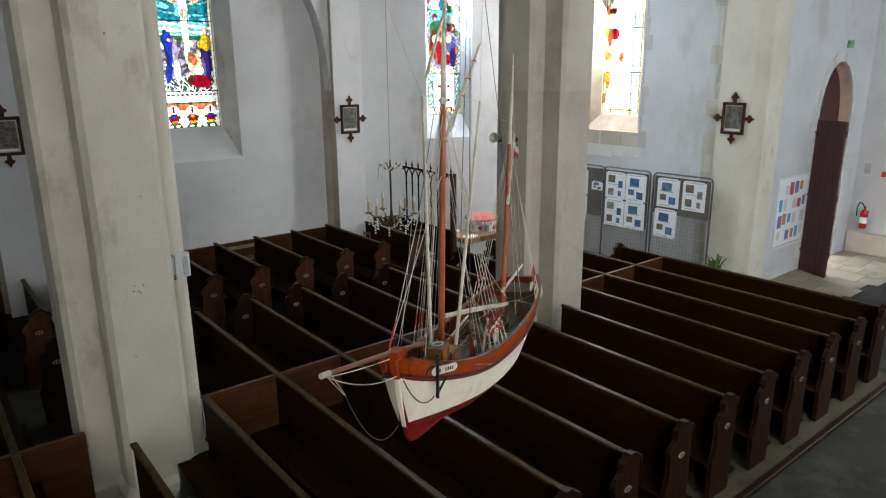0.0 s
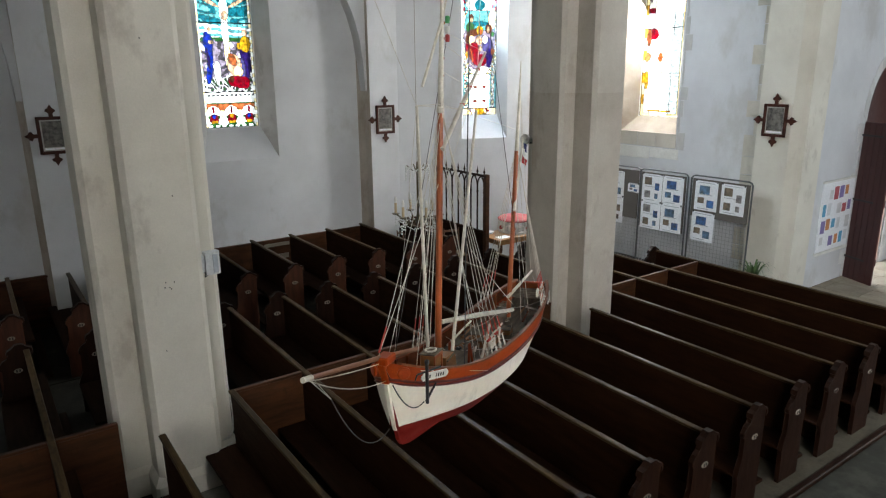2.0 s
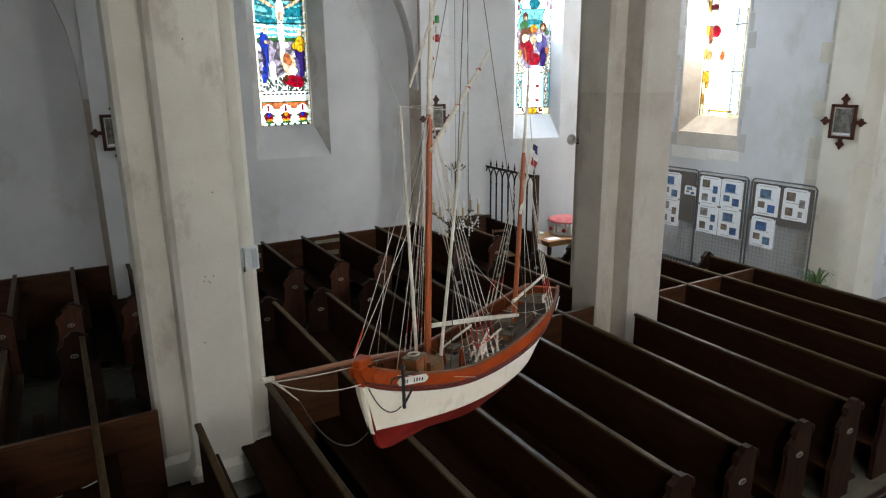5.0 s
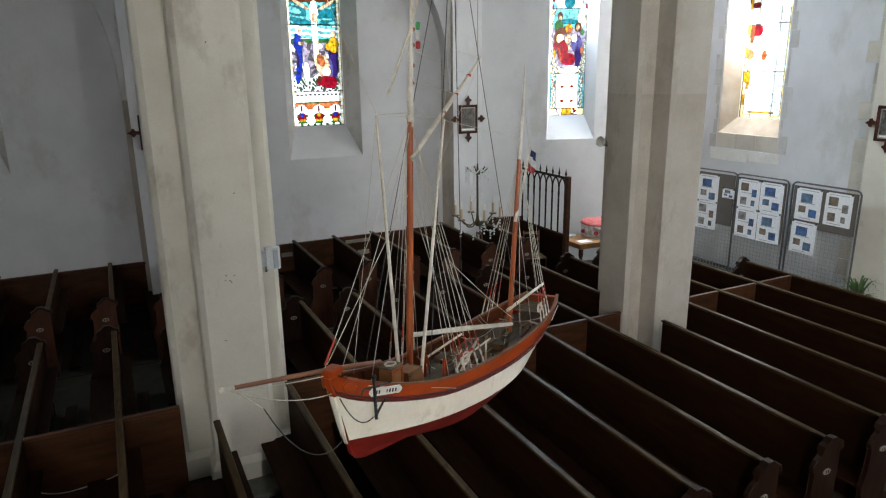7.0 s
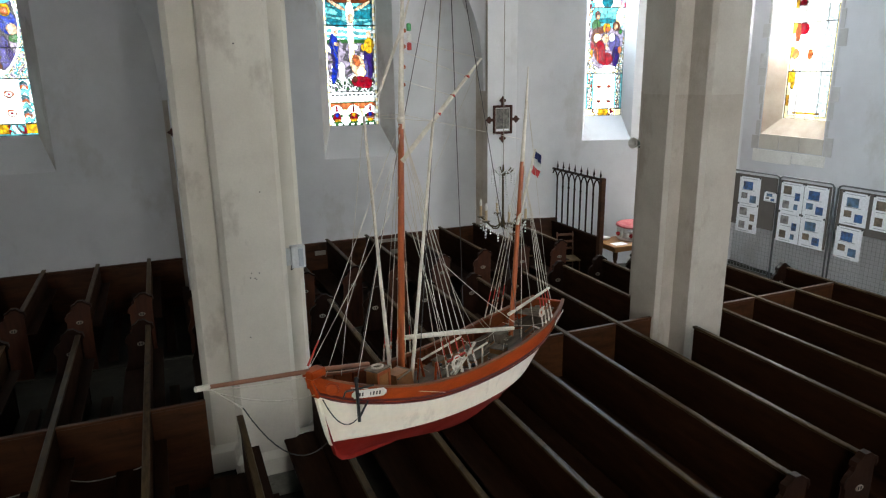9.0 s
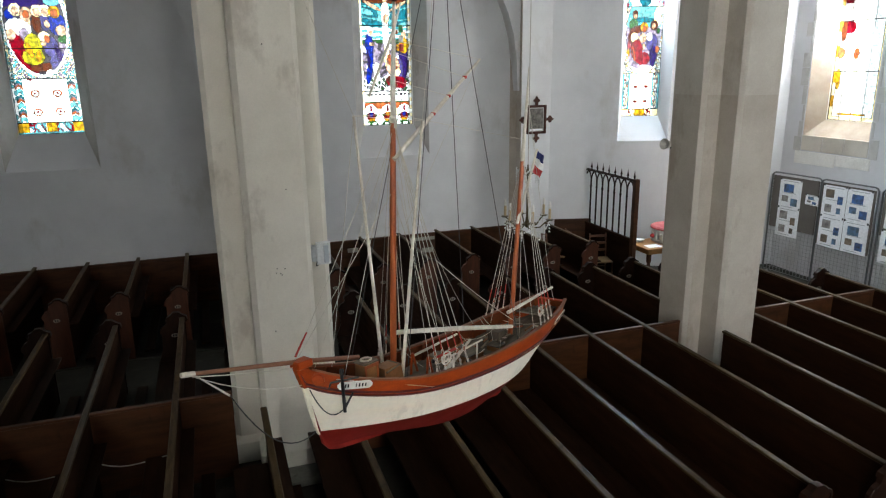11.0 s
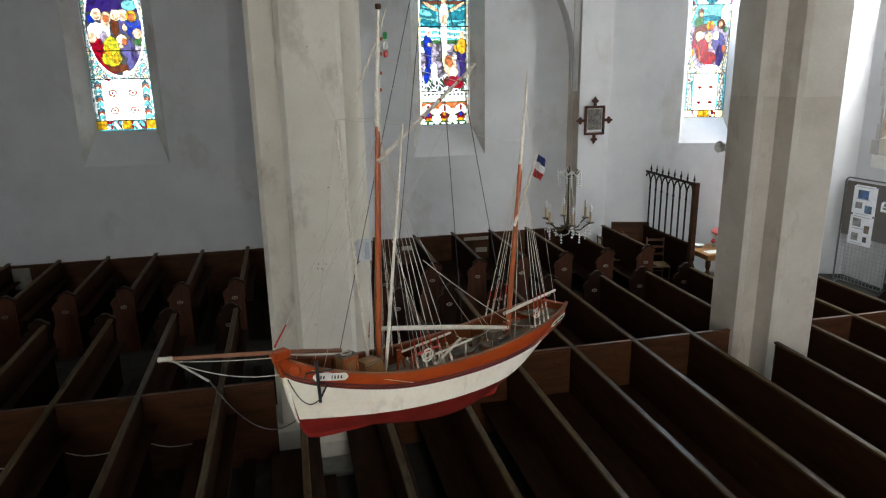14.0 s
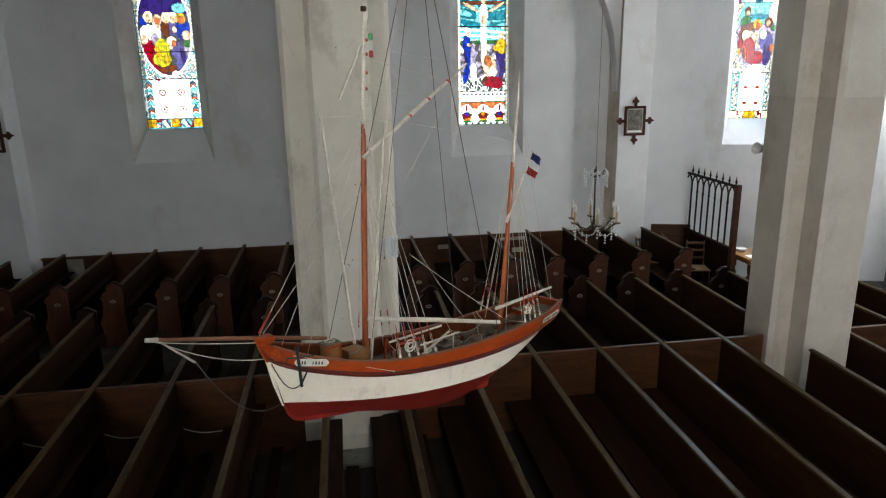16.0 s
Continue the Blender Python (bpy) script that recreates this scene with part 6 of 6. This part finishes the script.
prism(bm, [(DX0 + 0.02, 2.55)] + [(x + 0.02, z - 0.02) for x, z in left[1:]] + [(x - 0.02, z - 0.02) for x, z in right[1:]] + [(DX1 - 0.02, 2.55)], DY + 0.24, DY + 0.29, "y")
structure("door_tympanum", bm, DOOR_RED, None, "dark red boarded panel in a pointed door arch", "door panel")
# pale stone surround, block by block
rngs = random.Random(3)
PINK_STONE = material("pinkish_limestone", (0.60, 0.44, 0.36), 0.8, (0.48, 0.34, 0.27), 1.3, 0.9, 50, 0.2, grain=0.05, vary=0.2)
PALE_STONE = material("limewashed_stone", (0.70, 0.70, 0.69), 0.8, (0.56, 0.55, 0.53), 1.5, 0.8, 50, 0.2, grain=0.04, vary=0.15)
sur = group_thing("door_surround", (0, 0, 0), "pale cut-stone surround of a pointed doorway with a pinkish reveal", "door surround", kind="structure")
for xx, sg in ((DX0, -1), (DX1, 1)):
    z = 0.0
    while z < 3.2:
        hh = min(rngs.uniform(0.26, 0.4), 3.25 - z)
        ww = rngs.choice((0.16, 0.3))
        bm = bmesh.new()
        xa, xb = sorted((xx, xx + sg * ww))
        box(bm, xa, xb, DY - 0.012, DY + 0.03, z, z + hh - 0.008, 0.006)
        part("stone_block", bm, PALE_STONE, sur)
        bm = bmesh.new()
        xa, xb = sorted((xx - sg * 0.012, xx + sg * 0.03))
        box(bm, xa, xb, DY + 0.034, DY + 1.5, z, z + hh - 0.006, 0.004)
        part("reveal_block", bm, PINK_STONE, sur)
        z += hh
for side in (left, right[::-1]):
    for (xa, za), (xb, zb) in zip(side, side[1:]):
        if abs(xb - xa) + abs(zb - za) < 1e-4:
            continue
        def push(x, z, d=0.22):
            v = Vector((x - mid_x, z - 2.6)).normalized() * d
            return (x + v.x, z + v.y)
        bm = bmesh.new()
        prism(bm, [(xa, za), (xb, zb), push(xb, zb), push(xa, za)], DY - 0.012, DY + 0.03, "y")
        part("arch_stone", bm, PALE_STONE, sur)
        bm = bmesh.new()
        prism(bm, [push(xa, za, -0.012), push(xb, zb, -0.012), push(xb, zb, 0.03), push(xa, za, 0.03)], DY + 0.034, DY + 1.5, "y")
        part("reveal_stone", bm, PINK_STONE, sur)

PAVE = material("sandy_paving_stone", (0.40, 0.35, 0.27), 0.7, (0.26, 0.225, 0.17), 1.6, 0.9, 40, 0.15, vary=0.25, stain=((0.15, 0.135, 0.11), 0.6, 2.0))
pav = group_thing("door_paving", (0, 0, 0), "sandy worn paving slabs before the doorway", "paving", kind="structure")
px = 13.2
while px < 17.2:
    wx = min(rngs.uniform(0.45, 0.75), 17.27 - px)
    py = 4.55 + rngs.uniform(-0.15, 0.15)
    while py < 6.04:
        dy = min(rngs.uniform(0.4, 0.7), 6.085 - py)
        bm = bmesh.new()
        box(bm, px, px + wx - 0.008, py, py + dy - 0.008, 0.0, 0.012 + rngs.uniform(0, 0.003), 0.003)
        part("paving_slab", bm, PAVE, pav)
        py += dy
    px += wx
bm = bmesh.new()
box(bm, DX0 + 0.004, DX1 - 0.004, 6.09, 7.4, 0.0, 0.014, 0.003)
part("threshold_slab", bm, PAVE, pav)

nb = group_thing("notice_board", (14.18, DY - 0.004, 1.40), "white-framed notice board with coloured leaflets", "notice board")
bm = bmesh.new()
box(bm, -0.64, 0.64, -0.03, 0.0, -0.68, 0.72, 0.008)
part("backing", bm, PAPER, nb)
for x0, x1, z0, z1 in ((-0.66, 0.66, -0.74, -0.68), (-0.66, 0.66, 0.72, 0.76)):
    bm = bmesh.new()
    box(bm, x0, x1, -0.05, 0.0, z0, z1, 0.008)
    part("frame_bar", bm, WHITE, nb)
LEAF = [material("leaflet", c, 0.5) for c in ((0.06, 0.32, 0.62), (0.62, 0.25, 0.1), (0.7, 0.7, 0.7), (0.12, 0.40, 0.62), (0.5, 0.1, 0.12), (0.75, 0.76, 0.78), (0.25, 0.2, 0.45))]
for i in range(6):
    for k in range(4):
        if (i + 3 * k) % 5 == 0:
            continue
        bm = bmesh.new()
        x, z = -0.5 + 0.2 * i + prng.uniform(-0.02, 0.02), 0.5 - 0.32 * k + prng.uniform(-0.03, 0.03)
        w, h = prng.uniform(0.06, 0.085), prng.uniform(0.08, 0.13)
        box(bm, x - w, x + w, -0.034, -0.031, z - h, z + h)
        part("leaflet", bm, LEAF[(i * 2 + k * 3) % 7], nb)

fe = group_thing("fire_extinguisher", (17.2, 5.72, 0.62), "red fire extinguisher hanging on the wall", "fire extinguisher")
EXT = material("extinguisher_red", (0.5, 0.02, 0.015), 0.25)
bm = bmesh.new()
lathe(bm, [(0, 0), (0.075, 0.01), (0.08, 0.04), (0.08, 0.36), (0.06, 0.42), (0.025, 0.45), (0.022, 0.48)], sides=18)
part("cylinder", bm, EXT, fe)
bm = bmesh.new()
lathe(bm, [(0.0815, 0.14), (0.0815, 0.28)], sides=18)
part("label_band", bm, PAPER, fe)
bm = bmesh.new()
box(bm, -0.05, 0.03, -0.015, 0.015, 0.48, 0.53, 0.004)
part("valve", bm, IRON, fe)
bm = bmesh.new()
chain(bm, [(-0.02, 0, 0.5), (-0.06, 0.04, 0.6), (-0.08, 0.1, 0.62), (-0.1, 0.13, 0.5), (-0.1, 0.12, 0.3)], 0.014, 8)
part("hose", bm, IRON, fe)
bm = bmesh.new()
box(bm, 0.07, 0.2, -0.03, 0.03, 0.35, 0.4)
part("wall_bracket", bm, STEEL, fe)
for y, z, w, h, c, nm in ((5.95, 1.35, 0.10, 0.16, (0.6, 0.62, 0.64), "safety_notice"), (5.86, 2.0, 0.07, 0.12, (0.5, 0.5, 0.5), "wall_notice"), (5.5, 1.9, 0.06, 0.06, (0.6, 0.05, 0.04), "safety_sign")):
    th = group_thing(nm, (17.395, y, z), "small printed notice fixed to the wall", "notice")
    bm = bmesh.new()
    box(bm, -0.008, 0, -w, w, -h, h, 0.002)
    part("sheet", bm, material(nm + "_print", c, 0.4), th)
ex = group_thing("exit_sign", (16.0, DY - 0.003, 4.75), "green lit emergency exit sign on the wall", "exit sign")
bm = bmesh.new()
box(bm, -0.12, 0.12, -0.05, 0, -0.08, 0.08, 0.01)
part("housing", bm, material("exit_green", (0.04, 0.3, 0.12), 0.4, (0.6, 0.7, 0.6), 12, 0.8, 30, 0), ex)
bm = bmesh.new()
tube(bm, (0.12, -0.02, 0.06), (1.4, -0.02, 0.07), 0.012, 0.012, 6)
part("conduit", bm, GREY_PLASTIC, ex)
lp = group_thing("wall_sconce", (17.35, 5.15, 2.45), "black iron wall sconce with candle bulbs", "sconce")
bm = bmesh.new()
chain(bm, [(0.04, 0, -0.2), (-0.1, 0, -0.3), (-0.3, 0, -0.1), (-0.35, 0, 0.1)], 0.025, 8)
part("arm", bm, IRON, lp)
for dy in (-0.14, 0.0, 0.14):
    bm = bmesh.new()
    lathe(bm, [(0.0, 0.1), (0.05, 0.12), (0.055, 0.14), (0.02, 0.15)], (-0.35, dy, 0), 10)
    part("drip_pan", bm, IRON, lp)
    bm = bmesh.new()
    lathe(bm, [(0.02, 0.14), (0.02, 0.36), (0.012, 0.38), (0.018, 0.42), (0, 0.5)], (-0.35, dy, 0), 10)
    part("candle_bulb", bm, CANDLE, lp)

# ---------- potted fern ----------
FERN = material("fern_green", (0.05, 0.10, 0.025), 0.5, (0.09, 0.14, 0.04), 9, 0.8, 30, 0.05, vary=0.4)
fr = group_thing("potted_fern", (11.85, 6.35, 0), "green fern in a dark pot on the stone floor", "plant")
bm = bmesh.new()
lathe(bm, [(0.0, 0.0), (0.12, 0.0), (0.16, 0.3), (0.17, 0.31), (0.16, 0.32), (0.0, 0.29)], sides=16)
part("pot", bm, material("dark_pot", (0.06, 0.035, 0.025), 0.5), fr)
for k in range(46):
    a = k * 2.4
    up = prng.uniform(0.15, 0.5)
    reach = prng.uniform(0.22, 0.42)
    bm = bmesh.new()
    prev = None
    for i in range(7):
        f = i / 6
        p = Vector((reach * f * math.cos(a), reach * f * math.sin(a), 0.3 + up * math.sin(f * 2.2)))
        w = 0.028 * (1 - f) + 0.002
        sd = Vector((-math.sin(a), math.cos(a), 0.15)) * w
        row = (bm.verts.new(p + sd), bm.verts.new(p - sd + Vector((0, 0, 0.004))))
        if prev:
            bm.faces.new((prev[0], prev[1], row[1], row[0]))
        prev = row
    part("frond", bm, FERN, fr)

# ---------- small leftovers ----------
cords = group_thing("floor_cord", (0, 0, 0), "thin white electric cord hung along the partitions", "cord")
for k in range(-7, 1):
    if k == -1:
        continue
    xa, xb = row_x(k - 1) + 0.06, row_x(k) - 0.06
    bm = bmesh.new()
    chain(bm, [(xa + (xb - xa) * f / 8, 6.42 - 0.02 * math.sin(f), 0.50 + 0.02 * (k % 2) - 0.08 * math.sin(math.pi * f / 8)) for f in range(9)], 0.006, 5)
    part("cord_run", bm, WHITE, cords)
hrng = random.Random(6)
for hx, hz in ((1.469, 2.392), (1.501, 2.336), (1.548, 2.386), (1.515, 2.321), (1.458, 2.344), (1.496, 4.618), (1.62, 3.213), (1.403, 1.71)):
    bm = bmesh.new()
    tube(bm, (0, 0.001, 0), (0, -0.003, 0), 0.007, 0.006, 8)
    ob = part("wall_plug", bm, IRON)
    ob.location = (hx, 6.368, hz)
    tagged(ob, "small dark plug set into a limewashed pier", "wall plug", "wall plugs")
PALE_BOARD = material("pale_bare_board", (0.34, 0.32, 0.27), 0.7, (0.22, 0.2, 0.16), 5, 0.8, 40, 0.1)
for bx0, bx1, bz0, bz1 in ((4.74, 5.28, 0.85, 0.92), (5.0, 5.25, 0.58, 0.68), (3.40, 3.62, 0.74, 0.83), (-4.08, -3.58, 0.55, 0.95)):
    bm = bmesh.new()
    box(bm, bx0, bx1, -0.012, 0.0, bz0, bz1, 0.003)
    ob = part("repair_board", bm, PALE_BOARD)
    ob.location = (0, WY - 0.047, 0)
    tagged(ob, "pale bare board patched into a dark wainscot", "board", "repair boards")
